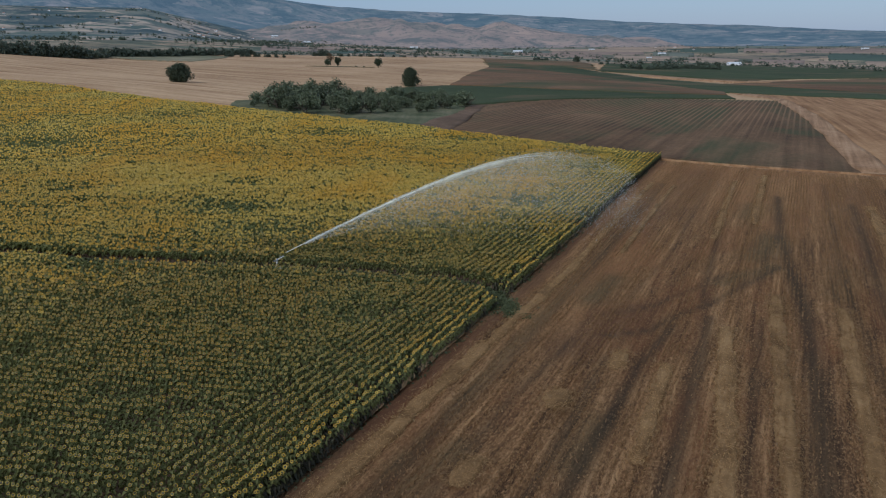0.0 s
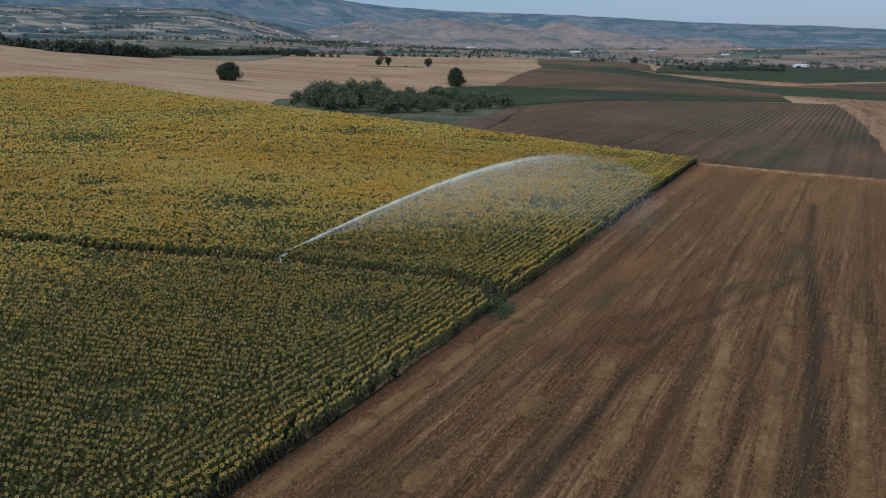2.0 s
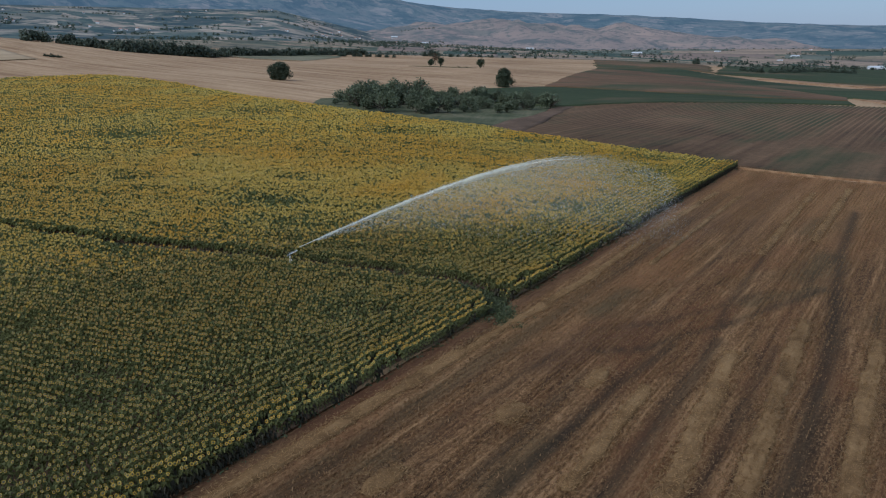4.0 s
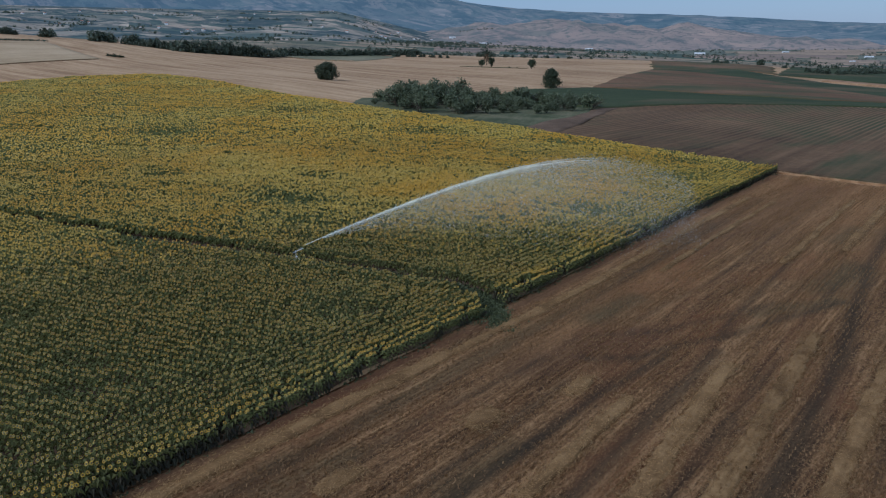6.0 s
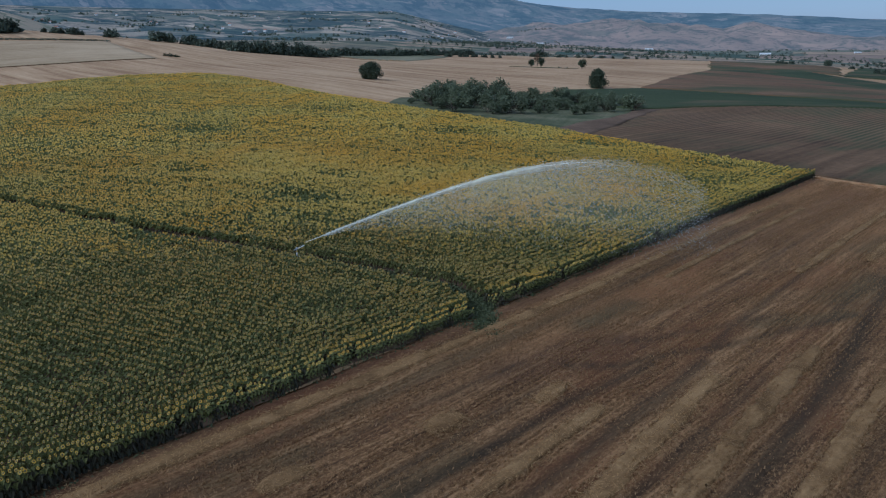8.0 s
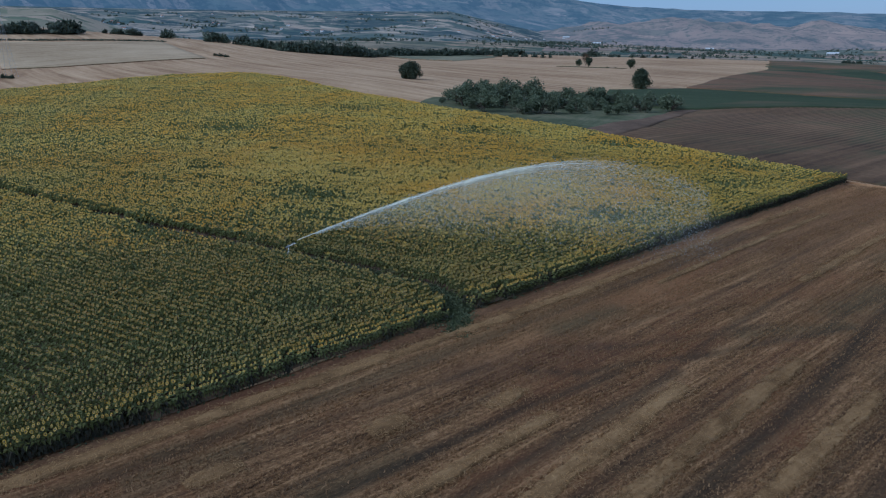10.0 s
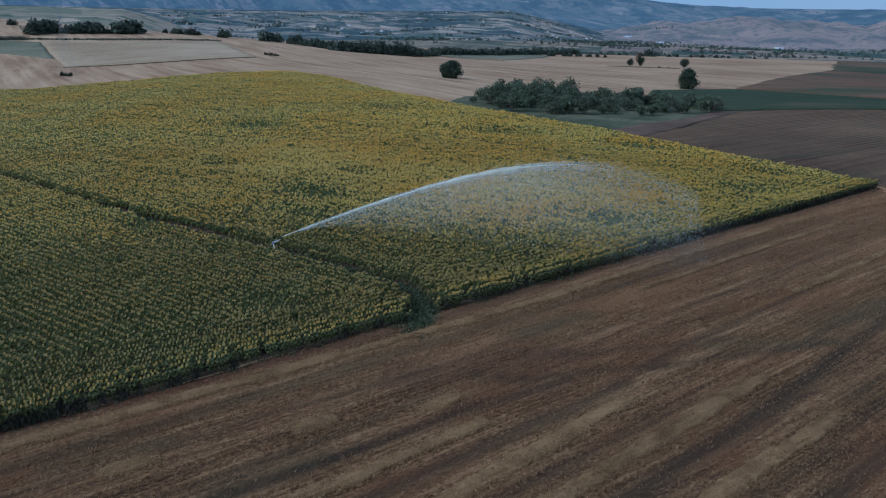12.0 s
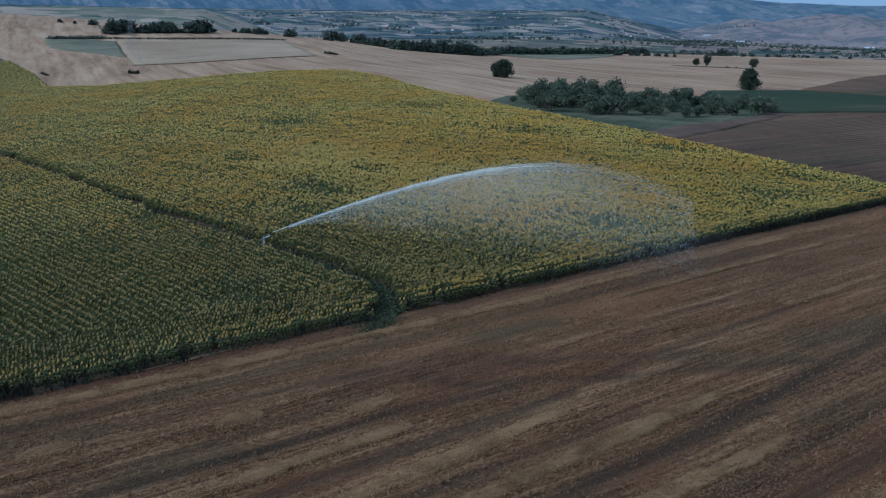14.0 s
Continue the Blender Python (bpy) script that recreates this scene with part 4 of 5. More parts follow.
# ---------------------------------------------------------------- stubble, straw and weeds on the mown field
def blades(name, x, y, lift, rng, high, wide, splay, material, label, category):
    n = len(x)
    base = np.stack([x, y, height(x, y) + lift], -1)
    t = rng.random(n) * 6.28
    side = np.stack([np.cos(t), np.sin(t), np.zeros(n)], -1) * (wide * (0.6 + 0.8 * rng.random(n)))[:, None]
    up = np.stack([rng.normal(size=n) * splay, rng.normal(size=n) * splay, np.abs(1 + 0.2 * rng.normal(size=n))], -1)
    up *= (high * (0.5 + rng.random(n)))[:, None]
    V = np.stack([base - side, base + side, base + up + side * 0.4, base + up - side * 0.4], 1).reshape(-1, 3)
    ob = new(name, mesh_np(name, V, np.arange(len(V)).reshape(-1, 4), [material]))
    return tagged(ob, label, category, kind="stuff")


def field_points(rng, n, a0, a1, s0, s1):
    a, s = a0 + (a1 - a0) * rng.random(n), s0 + (s1 - s0) * rng.random(n)
    return a, s


rng = np.random.default_rng(21)
a, s = field_points(rng, 640000, 2.2, 62, -42, 84)
a = np.round(a / 0.42) * 0.42 + 0.045 * rng.normal(size=len(a)) + 0.10 * np.sin(s * 0.11)
band = 0.5 + 0.5 * np.sin(a * 1.25 + 0.9 * np.sin(s * 0.045) + 0.6 * np.sin(a * 0.31))
ok = rng.random(len(a)) < (1 - 0.8 * cover(a, s, RUTS)) * (0.12 + 0.85 * band * np.clip(1.6 * drift(a * 3.0, s * 0.5, 7, 4) - 0.3, 0, 1))
a, s = a[ok], s[ok]
P = E0[None] + a[:, None] * W[None] + s[:, None] * U[None]
blades("stubble", P[:, 0], P[:, 1], 0.24 + stubble_relief(P[:, 0], P[:, 1]), rng, 0.13, 0.048, 0.5, M_BLADE, "short cut straw stubble in drill rows", "stubble")

# swaths of loose straw: across at either end, from, to, half width
SWATHS = [(1.9, 3.35, -60, -12, 0.9), (3.35, 3.9, -12.5, 13, 0.75), (3.9, 3.5, 12.5, 60, 0.6), (24.6, 20.8, -45, 1.2, 1.0), (27.4, 24.6, -45, 12, 0.9), (32.0, 30.4, -45, 11, 0.9), (11.3, 11.3, -20.0, -16.8, 1.3), (18.0, 17.3, -24, -9, 0.7),
          (13.7, 13.6, -12, -8, 0.8), (37.5, 36.0, -40, 60, 0.9), (43, 41.5, -30, 70, 0.9), (8.9, 9.1, -31, -27.5, 1.0), (16.6, 16.2, 30, 70, 0.6), (21.0, 20.4, 40, 78, 0.7), (7.6, 7.2, 18, 60, 0.45)]
for k, (ac0, ac1, s0, s1, hw) in enumerate(SWATHS):
    r = np.random.default_rng(100 + k)
    n_s, n_a = max(12, int((s1 - s0) * 2.2)), 11
    ss = np.linspace(s0, s1, n_s)
    tt = np.linspace(-1, 1, n_a)
    S, T = np.meshgrid(ss, tt, indexing="ij")
    wig = 0.12 * np.sin(S * 0.09 + k) + 0.05 * np.sin(S * 0.61 + 2 * k)
    wd = hw * (0.8 + 0.08 * np.sin(S * 0.37 + k * 1.7) + 0.10 * np.sin(S * 1.3 + k) + 0.10 * r.normal(size=S.shape))
    end = np.clip(np.minimum(S - s0, s1 - S) / 1.2, 0, 1)
    A_ = ac0 + (ac1 - ac0) * (S - s0) / (s1 - s0) + wig + T * wd * (0.35 + 0.65 * end)
    PX, PY = E0[0] + A_ * W[0] + S * U[0], E0[1] + A_ * W[1] + S * U[1]
    bump = (1 - np.abs(T) ** 2.2) * 0.09 * (0.8 + 0.2 * np.sin(S * 0.9 + 3 * T + k)) * end + 0.02 * r.normal(size=S.shape)
    Z = height(PX, PY) + 0.24 + np.where(np.abs(T) > 0.98, -0.20, bump + 0.10)
    F = grid_faces(n_s, n_a)
    sw = thing("straw_swath", "loose golden straw swath lying on the mown stubble", "straw", "straw swaths")
    part("straw_bed", mesh_np("straw_bed", np.stack([PX, PY, Z], -1).reshape(-1, 3), F[:, ::-1] if np.cross(U, W) > 0 else F, [M_STRAW], flat=False), sw)
    n = int((s1 - s0) * hw * 190)
    s_ = s0 + (s1 - s0) * r.random(n)
    a_ = ac0 + (ac1 - ac0) * (s_ - s0) / (s1 - s0) + 0.12 * np.sin(s_ * 0.09 + k) + hw * 0.62 * r.normal(size=n)
    Q = E0[None] + a_[:, None] * W[None] + s_[:, None] * U[None]
    x, y = Q[:, 0], Q[:, 1]
    base = np.stack([x, y, height(x, y) + 0.30 + 0.14 * r.random(n)], -1)
    t = r.random(n) * 6.28
    d = np.stack([np.cos(t), np.sin(t), 0.25 * r.normal(size=n)], -1) * (0.10 + 0.16 * r.random(n))[:, None]
    wv = np.stack([-np.sin(t), np.cos(t), 0.3 * r.normal(size=n)], -1) * 0.018
    V = np.stack([base - d, base + wv, base + d, base - wv], 1).reshape(-1, 3)
    tagged(part("straw_litter", mesh_np("straw_litter", V, np.arange(len(V)).reshape(-1, 4), [M_STRAWBLADE]), sw), kind="stuff")

# weeds in the lane, in the gap and along the crop's edge
r = np.random.default_rng(5)
t = r.random(9000)
seg = r.integers(1, len(LANE) - 1, 9000)
L = LANE[seg] * (1 - t[:, None]) + LANE[seg + 1] * t[:, None] + r.normal(size=(9000, 2)) * 0.6
eg = E0[None] + (r.normal(size=800) * 0.22 + 0.95)[:, None] * W[None] + (-60 + 143 * r.random(800))[:, None] * U[None]
gp = fs(0.5, -4.2)[None] + (r.random((300, 1)) - 0.5) * 2.8 * W[None] + r.normal(size=(300, 1)) * 1.4 * U[None]
L = np.concatenate([L, eg, gp])
wv_, wf_ = leaf_cloud(r, np.stack([L[:, 0], L[:, 1], height(L[:, 0], L[:, 1]) + 0.18], -1), np.full(len(L), 0.22), 5, 0.12)
tagged(new("weeds", mesh_np("weeds", wv_, wf_, [M_WEED])), "low green weeds along the crop edge and lane", "weeds", kind="stuff")

# ---------------------------------------------------------------- trees and bushes
def copies(proto, spots, first=True):
    for i, (x, y, size, turn) in enumerate(spots):
        m = stand(x, y, turn, size)
        if first and i == 0:
            put(proto, m)
        else:
            copy_thing(proto, m)


olives = [tree("olive_tree", 40 + k, h, w, "grey-green olive tree with a dense rounded crown", "tree", M_OLIVE, 0.06, 70, 20, 0.24, 0.95, 2) for k, (h, w) in enumerate([(5.0, 6.4), (4.4, 6.0), (5.6, 6.0), (3.8, 5.2)])]
for o in olives:
    tagged(o, group="olive grove")
GROVE = [(-54, 195), (-43, 189), (-30, 182), (-18, 190), (-5, 201), (6, 222), (11, 246), (-10, 238), (-36, 230), (-51, 214)]
r = random.Random(3)
spots = []
while len(spots) < 78:
    x, y = r.uniform(-57, 13), r.uniform(181, 246)
    if inside(np.array([x]), np.array([y]), GROVE)[0] and all((x - a) ** 2 + (y - b) ** 2 > 3.5 ** 2 for a, b in spots) or len(spots) > 400:
        spots.append((x, y))
for k in range(4):
    copies(olives[k], [(x, y, r.uniform(0.75, 1.1) * (0.62 if x < -49 else 1.08 if x < -25 else 0.92), r.uniform(0, 6.28)) for x, y in spots[k::4]])

put(tree("field_tree", 61, 7.0, 11.4, "broad dark round tree alone in the wheat stubble", "tree", M_TREE, 0.10, 230, 34, 0.28, 1.0, 1, 0.0, "full"), stand(-102, 279))
put(tree("field_tree", 62, 7.9, 8.8, "tall dark oval tree at the edge of the wheat stubble", "tree", M_TREE, 0.06, 230, 34, 0.28, 1.0, 1, 0.0, "full"), stand(-14.5, 322))
put(tree("field_tree", 63, 7.0, 6.6, "small round tree in the wheat stubble", "tree", M_TREE, 0.08, 90, 24, 0.28), stand(-43.5, 485.6))
put(tree("field_tree", 64, 7.5, 5.5, "small dark tree on a bare strip in the wheat", "tree", M_TREE, 0.12, 80, 22, 0.28), stand(-70.5, 484))
put(tree("field_tree", 65, 6.0, 5.0, "small dark tree on a bare strip in the wheat", "tree", M_TREE, 0.12, 70, 22, 0.28), stand(-77.5, 486))
put(tree("field_tree", 66, 9.5, 8.0, "thin reddish-brown half-dead tree behind the wheat", "tree", M_DRYTREE, 0.2, 60, 18, 0.22), stand(-84, 540))
loft("bare_strip", [(-92, 482), (-70, 481), (-48, 483)], [(-90, 489), (-68, 492), (-46, 488)], 24, 6, M_BROWN, 0.25, "bare earth strip under small trees", "plot")

wild = [tree("hedge_tree", 80 + k, h, w, "dark green broad-leaved tree in a hedgerow", "tree", M_WOODS, 0.03, 70, 11, 0.6, 1.0, 1, 0.0, True) for k, (h, w) in enumerate([(7.8, 9.5), (6.6, 10.5), (9.2, 9.0)])]
for o in wild:
    tagged(o, group="hedgerow trees")
r = random.Random(8)
lines = [([(-266, 430), (-244, 492)], 36, 1.2), ([(-311, 446), (-268, 433)], 16, 0.9), ([(-246, 500), (-262, 565), (-250, 610), (-225, 700), (-205, 770)], 60, 0.95), ([(-205, 690), (-180, 718), (-160, 720)], 9, 0.6),
         ([(-334, 437), (-318, 446)], 5, 1.1), ([(-402, 322), (-396, 339)], 12, 1.0), ([(-391, 347), (-392, 362)], 5, 1.3), ([(-408, 304), (-405, 312)], 4, 1.6), ([(-395, 396), (-380, 408)], 7, 0.65),
         ([(-132, 800), (-145, 805)], 3, 1.05), ([(-115, 810), (-90, 830), (-20, 850)], 9, 0.5), ([(-360, 418), (-359, 419)], 1, 0.8), ([(-470, 300), (-440, 322)], 4, 0.5), ([(-600, 380), (-520, 420)], 8, 0.6), ([(174, 699), (189, 680), (234, 742), (287, 822), (327, 851)], 34, 0.75), ([(150, 1180), (178, 1235)], 6, 0.8), ([(211, 1133), (213, 1134)], 1, 1.6), ([(175, 800), (202, 851)], 3, 0.5)]
spots = []
for line, n, size in lines:
    L = resample(line, max(n, 2))
    for q in L[:n]:
        spots.append((q[0] + r.uniform(-4, 4) * size, q[1] + r.uniform(-4, 4) * size, size * r.uniform(0.75, 1.2), r.uniform(0, 6.28)))
for k in range(3):
    copies(wild[k], spots[k::3])

bush = tree("bush", 91, 2.6, 4.4, "low dark scrubby bush in open stubble", "bush", M_TREE, 0.05, 40, 22, 0.22, 1.0, 3, 0.0, True)
tagged(bush, group="field bushes")
copies(bush, [(-241, 328, 1.1, 0), (-245, 329, 0.8, 1), (-237, 328, 0.8, 2), (-257, 213, 1.0, 2.2), (-253.5, 213, 0.9, 4), (-298, 194, 0.55, 0), (-294, 193, 0.6, 1), (-290, 192, 0.5, 3), (-58, 484, 0.6, 1), (-53, 485, 0.5, 2)])

heap = thing("stone_heap", "small pale heap of field stones", "stones", "stone heaps along the vineyard")
rs = np.random.default_rng(44)
sv = []
for k in range(14):
    c = rs.normal(size=3) * (0.9, 0.9, 0.25)
    s = rs.uniform(0.25, 0.6)
    v, f = box(c[0] - s, c[1] - s * 0.8, max(-0.1, abs(c[2]) - s * 0.4), c[0] + s * 0.9, c[1] + s * 0.7, abs(c[2]) + s * 0.7)
    sv.append(([(x + rs.normal() * 0.08, y + rs.normal() * 0.08, z + rs.normal() * 0.06) for x, y, z in v], f))
for q in sv:
    part("stone", joined("stone", [q], [M_PALE], True), heap)
hp_ = resample([(-268, 552), (-220, 525), (-194, 545)], 24)
copies(heap, [(q[0] + rs.normal() * 0.8, q[1] + rs.normal() * 0.8, rs.uniform(0.7, 1.3), rs.uniform(0, 6)) for q in hp_])

# low hedge between the stubble fields, up on the left slope
r = np.random.default_rng(9)
q = np.concatenate([resample([(-404, 256), (-387, 281), (-363, 311), (-340, 350), (-325, 375)], 420), resample([(-404, 256), (-387, 281)], 160), resample([(-415, 298), (-402, 322), (-390, 350), (-392, 364)], 200)]) + r.normal(size=(780, 2)) * 0.8
hr = np.concatenate([np.full(420, 0.6), np.full(160, 1.25), np.full(200, 0.9)])
V, F = leaf_cloud(r, np.stack([q[:, 0], q[:, 1], height(q[:, 0], q[:, 1]) + hr * 0.7], -1), hr, 14, 0.32)
tagged(new("low_hedge", mesh_np("low_hedge", V, F, [M_WOODS])), "low dark hedge between stubble fields", "hedge", kind="stuff")

# far hedgerows and copses over the plain
r = np.random.default_rng(17)
C_, R_ = [], []
for k in range(190):
    az, d = math.radians(r.uniform(-70, 40)), r.uniform(980, 3100)
    x, y, turn = d * math.sin(az), d * math.cos(az), r.uniform(-0.3, 0.3)
    n = int(r.integers(1, 16))
    for j in range(n):
        C_.append((x + math.cos(turn) * j * 6 + r.normal() * 6, y + math.sin(turn) * j * 6 + r.normal() * 7))
        R_.append(r.uniform(2.2, 5.6))
for p0, p1 in HEDGES:
    for k in range(int(math.dist(p0, p1) / 9)):
        t = r.random()
        if r.random() < 0.55:
            C_.append((p0[0] + (p1[0] - p0[0]) * t + r.normal() * 3, p0[1] + (p1[1] - p0[1]) * t + r.normal() * 3))
            R_.append(r.uniform(1.6, 4.2))
C_ = np.array(C_)
V, F = leaf_cloud(r, np.stack([C_[:, 0], C_[:, 1], height(C_[:, 0], C_[:, 1]) + np.array(R_) * 0.8], -1), np.array(R_), 24, 1.4)
tagged(new("far_woods", mesh_np("far_woods", V, F, [M_WOODS])), "distant hedgerows and copses across the plain", "woods", kind="stuff")

# ---------------------------------------------------------------- far buildings
def house(name, w, d, h, roof_h, roof_mat, label, windows=2):
    ob = thing(name, label, "building")
    part("wall", joined("wall", [box(-w / 2, -d / 2, -1.5, w / 2, d / 2, h)], [M_WHITE], True), ob)
    o = 0.4
    V = [(-w / 2 - o, -d / 2 - o, h), (w / 2 + o, -d / 2 - o, h), (w / 2 + o, d / 2 + o, h), (-w / 2 - o, d / 2 + o, h), (-w / 2 - o, 0, h + roof_h), (w / 2 + o, 0, h + roof_h)]
    F = [(0, 1, 5, 4), (3, 4, 5, 2), (0, 3, 2, 1), (0, 4, 4, 3), (1, 2, 5, 5)]
    me = bpy.data.meshes.new("roof")
    me.from_pydata(V, [], [tuple(dict.fromkeys(f)) for f in F])
    me.materials.append(roof_mat)
    part("roof", me, ob)
    for k in range(windows):
        x = -w / 2 + w * (k + 0.5) / windows
        part("window", joined("window", [box(x - 0.08 * w, -d / 2 - 0.06, h * 0.25, x + 0.08 * w, -d / 2 + 0.05, h * 0.7)], [M_DARK], True), ob)
    return ob


def far_z(x, y):
    """Height of the far country, hills included."""
    az, d = np.degrees(np.arctan2(x, y)), np.hypot(x, y)
    z = hz(x, y)
    if d > 1460:
        z = max(z, float(foot_profile(az, (d - 1450) / 2500, np.float64(x), np.float64(y))) if d < 3940 else -99)
    if d > 3010:
        z = max(z, float(brown_profile(az, (d - 3000) / 1300, np.float64(x), np.float64(y))) if d < 4290 else -99)
    if d > 3910:
        z = max(z, float(mount_profile(az, (d - 3900) / 1060, np.float64(x), np.float64(y))))
    return z


def settle_far(proto, spots):
    for i, (x, y, size, turn) in enumerate(spots):
        m = Matrix.Translation((x, y, far_z(x, y) - 0.3)) @ Matrix.Rotation(turn, 4, "Z") @ Matrix.Scale(size, 4)
        if i == 0:
            put(proto, m)
        else:
            copy_thing(proto, m)


shed = house("farm_shed", 40, 18, 8, 5, M_SHEET, "white open farm shed on the green plain", 4)
put(shed, stand(640, 1590, 0.1, 0.75, 0.1))
hall = house("farm_hall", 30, 12, 6, 3, M_SHEET, "long pale farm hall on the plain", 5)
tagged(hall, group="farm halls")
settle_far(hall, [(-540, 2900, 1.0, 0.1), (-108, 2697, 0.9, 0.1), (235, 2287, 1.0, 0.0), (720, 2390, 0.8, 0.1), (560, 2740, 0.7, 0.2), (600, 2110, 0.5, 0.3), (1450, 2500, 0.8, 0.0), (-760, 3300, 1.0, 0.2)])
hut = house("village_house", 12, 9, 6, 3, M_TILE, "small white village house with a tiled roof", 2)
tagged(hut, group="village houses")
r = random.Random(12)
hs = []
for k in range(56):
    az0, d0_ = r.choice([(-22, 2700), (-27, 2500), (-17, 2900), (-33, 2400), (-40, 3000), (-48, 2500), (-12, 3100), (18, 2900), (-30, 3300), (-24, 3700), (-38, 3500), (-55, 3000)])
    az, d = math.radians(az0 + r.gauss(0, 2.2)), d0_ + r.gauss(0, 130)
    hs.append((d * math.sin(az), d * math.cos(az), r.uniform(0.6, 1.1), r.uniform(-0.5, 0.5)))
settle_far(hut, hs)

# groves and hedges over the foothills
r = np.random.default_rng(23)
C_, R_ = [], []
for k in range(170):
    az, d, turn = math.radians(r.uniform(-68, -10)), r.uniform(1500, 3850), r.uniform(-0.4, 0.4)
    x, y = d * math.sin(az), d * math.cos(az)
    step = r.uniform(6, 13)
    for j in range(int(r.integers(2, 14))):
        qx, qy = x + math.cos(turn) * j * step + r.normal() * 8, y + math.sin(turn) * j * step + r.normal() * 9
        s = r.uniform(2.0, 5.5)
        C_.append((qx, qy, far_z(qx, qy) + s * 0.7))
        R_.append(s)
V, F = leaf_cloud(r, np.array(C_), np.array(R_), 16, 2.2)
tagged(new("foothill_woods", mesh_np("foothill_woods", V, F, [M_WOODS])), "dark groves and hedges scattered over the foothills", "woods", kind="stuff")

# lattice pylon on the left slope
pyl = thing("power_pylon", "thin grey steel lattice power pylon", "pylon")
H, B = 30.0, 2.6
for sx, sy in ((-1, -1), (1, -1), (1, 1), (-1, 1)):
    part("leg", joined("leg", [tube([(sx * B, sy * B, -0.5), (sx * 0.5, sy * 0.5, H * 0.75), (sx * 0.3, sy * 0.3, H)], [0.04, 0.035, 0.03], 4)], [M_STEEL], True), pyl)
for k in range(9):
    z0, z1 = H * k / 10, H * (k + 1) / 10
    w0, w1 = B + (0.5 - B) * min(1, z0 / (H * 0.75)), B + (0.5 - B) * min(1, z1 / (H * 0.75))
    pc = []
    for i in range(4):
        c0 = [(-1, -1), (1, -1), (1, 1), (-1, 1)][i]
        c1 = [(1, -1), (1, 1), (-1, 1), (-1, -1)][i]
        pc.append(tube([(c0[0] * w0, c0[1] * w0, z0), (c1[0] * w1, c1[1] * w1, z1)], [0.014, 0.014], 4))
        pc.append(tube([(c1[0] * w0, c1[1] * w0, z0), (c0[0] * w1, c0[1] * w1, z1)], [0.014, 0.014], 4))
    part("bracing", joined("bracing", pc, [M_STEEL], True), pyl)
for z, w in ((H * 0.80, 4.5), (H * 0.92, 3.6)):
    part("cross_arm", joined("cross_arm", [tube([(-w, 0, z), (0, 0, z + 0.5), (w, 0, z)], [0.05, 0.10, 0.05], 4), tube([(-w, 0, z), (w, 0, z)], [0.05, 0.05], 4)], [M_STEEL], True), pyl)
put(pyl, stand(-256.5, 214.5, 0.5, 1.0, 0.0))

# ---------------------------------------------------------------- the rain gun and its water
GX, GY = -17.7, 71.0
GZ = hz(GX, GY)
JD = np.array([0.914, 0.407])
gun = thing("irrigation_gun", "steel irrigation rain gun on a tripod spraying water", "sprinkler")
gun.matrix_basis = Matrix.Translation((GX, GY, GZ)) @ Matrix.Scale(0.72, 4)
for k in range(3):
    t = 2.094 * k + 0.5
    lg = part("leg", joined("leg", [tube([(0.75 * math.cos(t), 0.75 * math.sin(t), 0.02), (0.08 * math.cos(t), 0.08 * math.sin(t), 1.15)], [0.05, 0.045], 6)], [M_WHITE]), gun)
    part("foot", joined("foot", [tube([(0.75 * math.cos(t), 0.75 * math.sin(t), 0.0), (0.75 * math.cos(t), 0.75 * math.sin(t), 0.05)], [0.11, 0.10], 8)], [M_STEEL]), lg)
part("riser_pipe", joined("riser_pipe", [tube([(0, 0, 0.25), (0, 0, 1.75)], [0.06, 0.06], 10)], [M_WHITE]), gun)
part("swivel", joined("swivel", [tube([(0, 0, 1.7), (0, 0, 1.75), (0, 0, 1.9), (0, 0, 1.95)], [0.07, 0.13, 0.13, 0.08], 10)], [M_STEEL]), gun)
J3 = Vector((JD[0] * math.cos(0.42), JD[1] * math.cos(0.42), math.sin(0.42)))
br = [Vector((0, 0, 1.85)) + J3 * d for d in (0, 0.5, 1.2, 1.25)]
part("barrel", joined("barrel", [tube([tuple(p) for p in br], [0.075, 0.06, 0.04, 0.03], 10)], [M_WHITE]), gun)
part("drive_arm", joined("drive_arm", [tube([(0, 0, 1.95), tuple(Vector((0, 0, 2.1)) + J3 * 0.6), tuple(Vector((0, 0, 2.0)) + J3 * 1.1)], [0.02, 0.02, 0.03], 6), box(-0.12, -0.12, 1.98, 0.12, 0.12, 2.06)], [M_STEEL]), gun)
part("counterweight", joined("counterweight", [tube([tuple(Vector((0, 0, 1.85)) - J3 * 0.45), tuple(Vector((0, 0, 1.85)) - J3 * 0.1)], [0.10, 0.09], 10)], [M_STEEL]), gun)
part("sled", joined("sled", [tube([(-0.4, -1.0, 0.06), (1.5, -1.15, 0.06), (1.75, -1.15, 0.25)], [0.05, 0.05, 0.05], 6), tube([(-0.4, -0.5, 0.06), (1.5, -0.6, 0.06), (1.75, -0.6, 0.25)], [0.05, 0.05, 0.05], 6), box(0.1, -1.1, 0.10, 0.3, -0.5, 0.16), box(1.1, -1.15, 0.10, 1.3, -0.6, 0.16)], [M_WHITE]), gun)
hose = thing("irrigation_hose", "dark rubber hose lying along the lane", "hose")
hl = [(x, y, hz(x, y) + 0.07) for x, y in resample([(-120, 85.0), (-56, 75.4), (-34, 72.0), (-18.6, 71.5), (-17.7, 71.3)], 60)]
part("hose_body", joined("hose_body", [tube(hl, [0.055] * 60, 6)], [M_RUBBER]), hose)


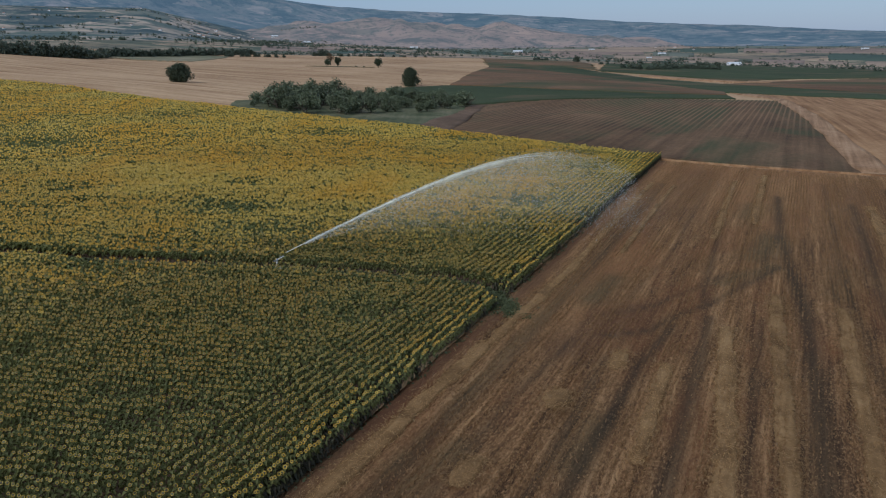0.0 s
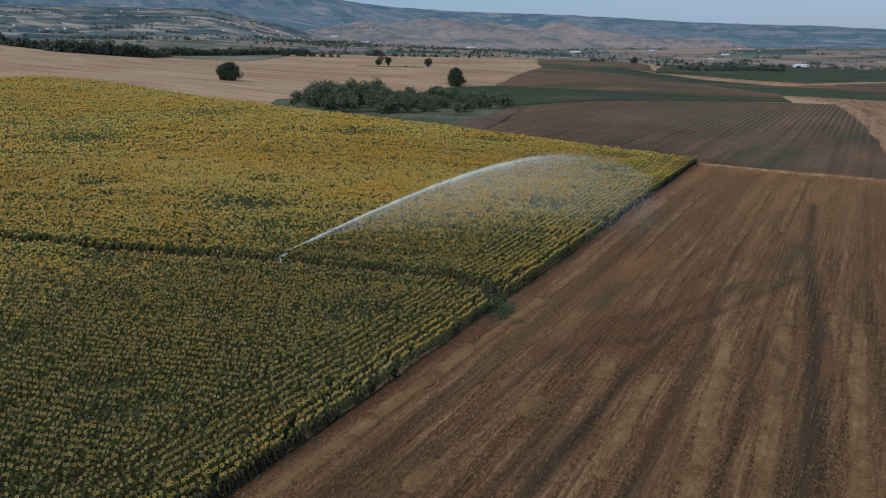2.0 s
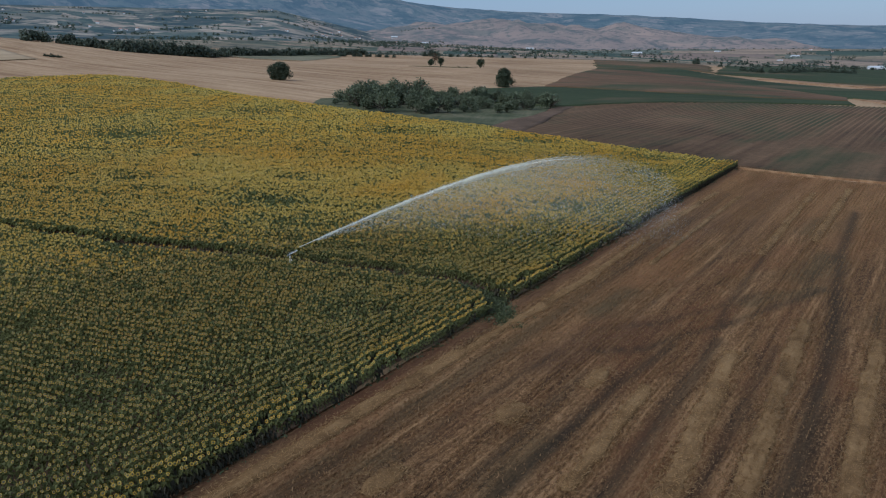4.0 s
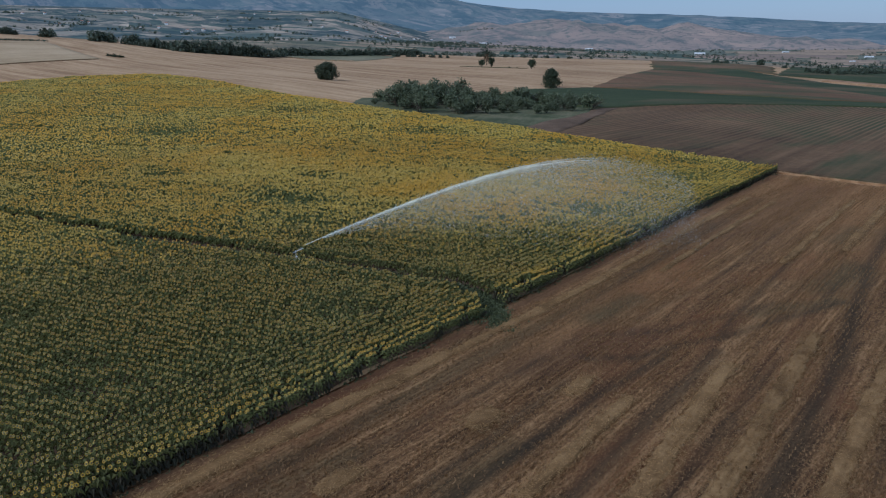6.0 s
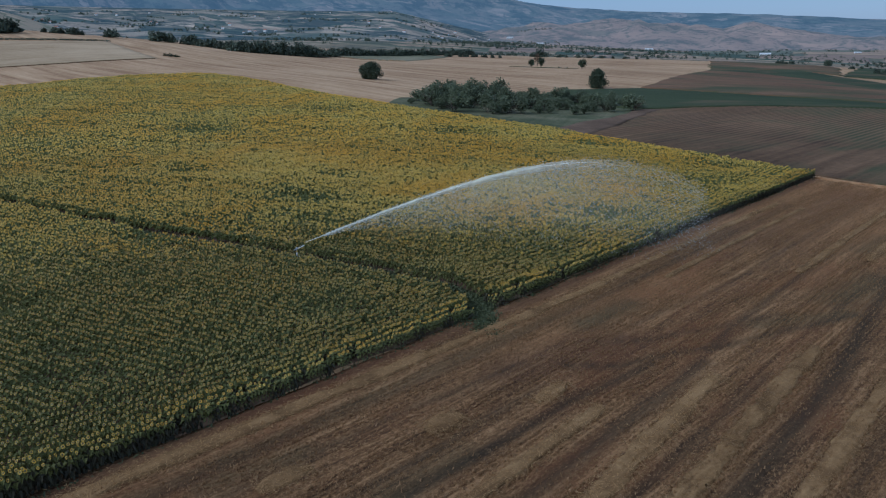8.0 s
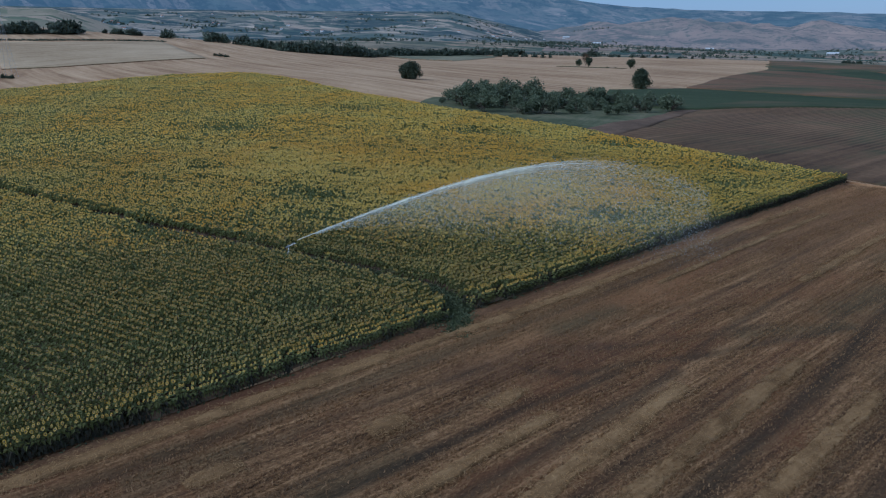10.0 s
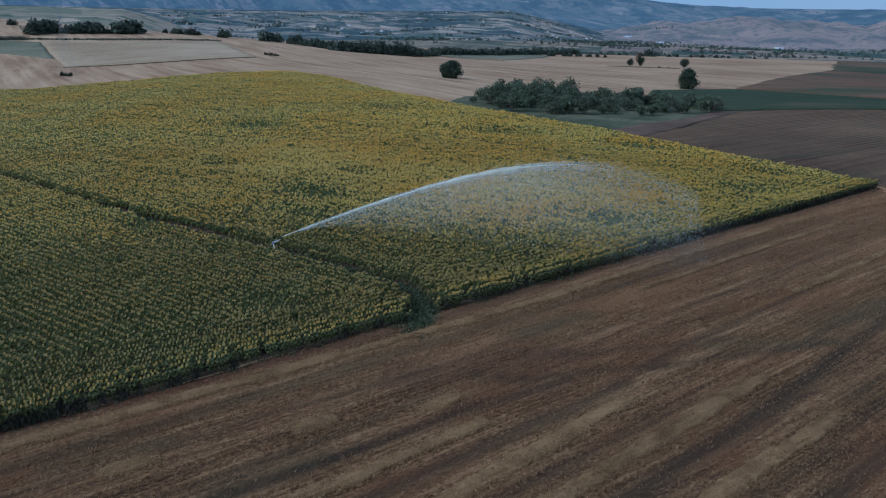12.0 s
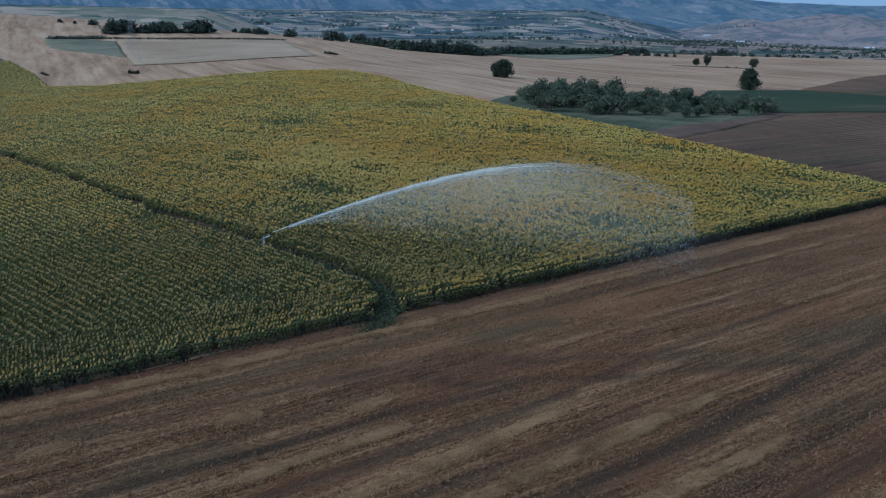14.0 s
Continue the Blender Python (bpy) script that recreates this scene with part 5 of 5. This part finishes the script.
def water_mat(name, alpha):
    m, nt, out = nodes_of(name)
    b = nt.nodes.new("ShaderNodeBsdfPrincipled")
    b.inputs["Base Color"].default_value = (0.95, 0.95, 0.88, 1)
    b.inputs["Roughness"].default_value = 0.25
    b.inputs["IOR"].default_value = 1.33
    tl = nt.nodes.new("ShaderNodeBsdfTranslucent")
    tl.inputs[0].default_value = (0.95, 0.95, 0.88, 1)
    half = nt.nodes.new("ShaderNodeMixShader")
    half.inputs[0].default_value = 0.5
    nt.links.new(b.outputs[0], half.inputs[1])
    nt.links.new(tl.outputs[0], half.inputs[2])
    if alpha >= 1:
        nt.links.new(half.outputs[0], out.inputs[0])
        return m
    tp = nt.nodes.new("ShaderNodeBsdfTransparent")
    mx = nt.nodes.new("ShaderNodeMixShader")
    n = noisev(nt, place(nt), 3.0, 3, 0.6)
    nt.links.new(ramp(nt, n, [(0.3, alpha * 0.5), (0.7, alpha)]), mx.inputs[0])
    nt.links.new(tp.outputs[0], mx.inputs[1])
    nt.links.new(half.outputs[0], mx.inputs[2])
    nt.links.new(mx.outputs[0], out.inputs[0])
    return m


M_JET = water_mat("jet_water", 1.0)
M_DROPS = water_mat("water_drops", 0.75)


def veil_mat():
    """Thin hanging mist: as dense as its own spray, torn by streaks."""
    m, nt, out = nodes_of("spray_mist")
    tl = nt.nodes.new("ShaderNodeBsdfTranslucent")
    df = nt.nodes.new("ShaderNodeBsdfDiffuse")
    for s in (tl, df):
        s.inputs[0].default_value = (1.0, 0.96, 0.80, 1)
    half = nt.nodes.new("ShaderNodeMixShader")
    half.inputs[0].default_value = 0.5
    nt.links.new(df.outputs[0], half.inputs[1])
    nt.links.new(tl.outputs[0], half.inputs[2])
    at = nt.nodes.new("ShaderNodeAttribute")
    at.attribute_name = "spray_amount"
    n = noisev(nt, place(nt, (1, 1, 0.45)), 0.5, 5, 0.6, 0.6)
    a = mathn(nt, "MULTIPLY", at.outputs["Fac"], ramp(nt, n, [(0.32, 0.35), (0.68, 1.0)]))
    tp = nt.nodes.new("ShaderNodeBsdfTransparent")
    mx = nt.nodes.new("ShaderNodeMixShader")
    nt.links.new(a, mx.inputs[0])
    nt.links.new(tp.outputs[0], mx.inputs[1])
    nt.links.new(half.outputs[0], mx.inputs[2])
    nt.links.new(mx.outputs[0], out.inputs[0])
    return m


M_MIST = veil_mat()


def jet_at(d):
    """Height over the muzzle's foot of the jet, d metres out: rises to about nine metres, then falls faster as it breaks."""
    d = np.asarray(d, float)
    return 1.65 + 0.395 * d - 0.00150 * d ** 2 - 2.16e-6 * d ** 4


jet = thing("water_jet", "white water jet arching over the sunflowers", "water")
dd = np.linspace(1.0, 34, 70)
core = [(GX + JD[0] * d, GY + JD[1] * d, GZ + float(jet_at(d))) for d in dd]
part("jet_core", joined("jet_core", [tube(core, [0.03 + 0.0021 * d if d < 22 else (0.03 + 0.0021 * d) * (34.3 - d) / 12.3 for d in dd], 6)], [M_JET]), jet)
# drops: leave the jet at d0 and fall behind it
r = np.random.default_rng(31)
N = 24000
d0 = 3 + 43 * r.random(N) ** 0.85
fall = r.random(N) ** (3.4 - 2.2 * np.clip(d0 / 58, 0, 1)) * np.clip((d0 - 2) / 22, 0.10, 1.0)
drop = fall * (jet_at(d0) - 0.5)
carry = drop * 0.35 * r.random(N)
d = d0 + carry
spread = (0.02 + 0.013 * d0 + 0.28 * drop) * r.normal(size=N)
z = GZ + jet_at(d0) - drop + (0.02 + 0.011 * d0) * r.normal(size=N)
x, y = GX + JD[0] * d - JD[1] * spread, GY + JD[1] * d + JD[0] * spread
z = np.maximum(z, height(x, y) + 0.4)
p = np.stack([x, y, z], -1)
slope = 0.46 - 0.0135 * d0
v = np.stack([JD[0] * np.ones(N), JD[1] * np.ones(N), slope - 2.5 * fall], -1)
v /= np.linalg.norm(v, axis=1)[:, None]
ln = (0.05 + 0.10 * r.random(N))[:, None] * v
sd = np.cross(v, r.normal(size=(N, 3)))
sd *= (0.008 + 0.012 * r.random(N))[:, None] / np.linalg.norm(sd, axis=1)[:, None]
V = np.stack([p - ln, p + sd, p + ln, p - sd], 1).reshape(-1, 3)
tagged(part("spray", mesh_np("spray", V, np.arange(len(V)).reshape(-1, 4), [M_DROPS]), jet, "fine falling spray"), kind="stuff")

# hanging veils of mist below the jet, the outer ones carried off towards the mown field
for k, (off, share) in enumerate(((-10.5, 0.55), (-5.0, 0.8), (-1.8, 1.0), (1.2, 1.0))):
    dv, tv = np.linspace(5, 60, 80), np.linspace(0, 1, 24)
    D, T = np.meshgrid(dv, tv, indexing="ij")
    top = np.maximum(jet_at(np.minimum(D, 47)) - np.clip(D - 47, 0, 30) * 0.30, 1.6)
    depth_ = np.clip(0.5 + 0.24 * D, 0.5, 12.0)
    zz = top + 0.10 - T * np.minimum(depth_, np.maximum(top - 0.3, 0.3))
    aside = off * (0.05 + T) * (D / 34) + 0.5 * np.sin(D * 0.21 + k * 2 + 2 * T) * T
    dd_ = D + 3.0 * T
    X, Y = GX + JD[0] * dd_ - JD[1] * aside, GY + JD[1] * dd_ + JD[0] * aside
    Z = np.maximum(GZ + zz, height(X, Y) + 0.5)
    me = mesh_np("mist_veil", np.stack([X, Y, Z], -1).reshape(-1, 3), grid_faces(80, 24), [M_MIST], flat=False)
    out_ = np.interp(D, [5, 18, 28, 36, 44, 52, 60], [0, 0.8, 1.0, 0.6, 0.22, 0, 0])
    dens = 0.13 * share * out_ * np.clip((Z - height(X, Y) - 0.8) / 3.5, 0, 1) * (1 - 0.8 * T) * np.clip((1 - T) * 5, 0, 1) * np.clip(T * np.interp(D, [24, 40], [14, 1.6]), 0, 1)
    me.attributes.new("spray_amount", "FLOAT", "POINT").data.foreach_set("value", dens.astype(np.float32).ravel())
    part("mist_veil", me, jet, "thin white hanging mist")

# the feathered water along the jet itself
dv, av = np.linspace(3, 39, 80), np.linspace(0, 2 * math.pi, 11)
D, A = np.meshgrid(dv, av, indexing="ij")
rad_ = (0.058 + 0.0144 * D)
aside = rad_ * np.cos(A)
X, Y = GX + JD[0] * D - JD[1] * aside, GY + JD[1] * D + JD[0] * aside
Z = GZ + jet_at(D) + rad_ * np.sin(A) * 0.9 - 0.0046 * D + 0.03 * np.sin(D * 1.7 + 10)
me = mesh_np("jet_plume", np.stack([X, Y, Z], -1).reshape(-1, 3), grid_faces(80, 11), [M_MIST], flat=False)
dens = 0.50 * np.clip((D - 3) / 8, 0, 1) * np.clip((38.5 - D) / 14, 0, 1)
me.attributes.new("spray_amount", "FLOAT", "POINT").data.foreach_set("value", dens.astype(np.float32).ravel())
part("jet_plume", me, jet, "white feathered water")
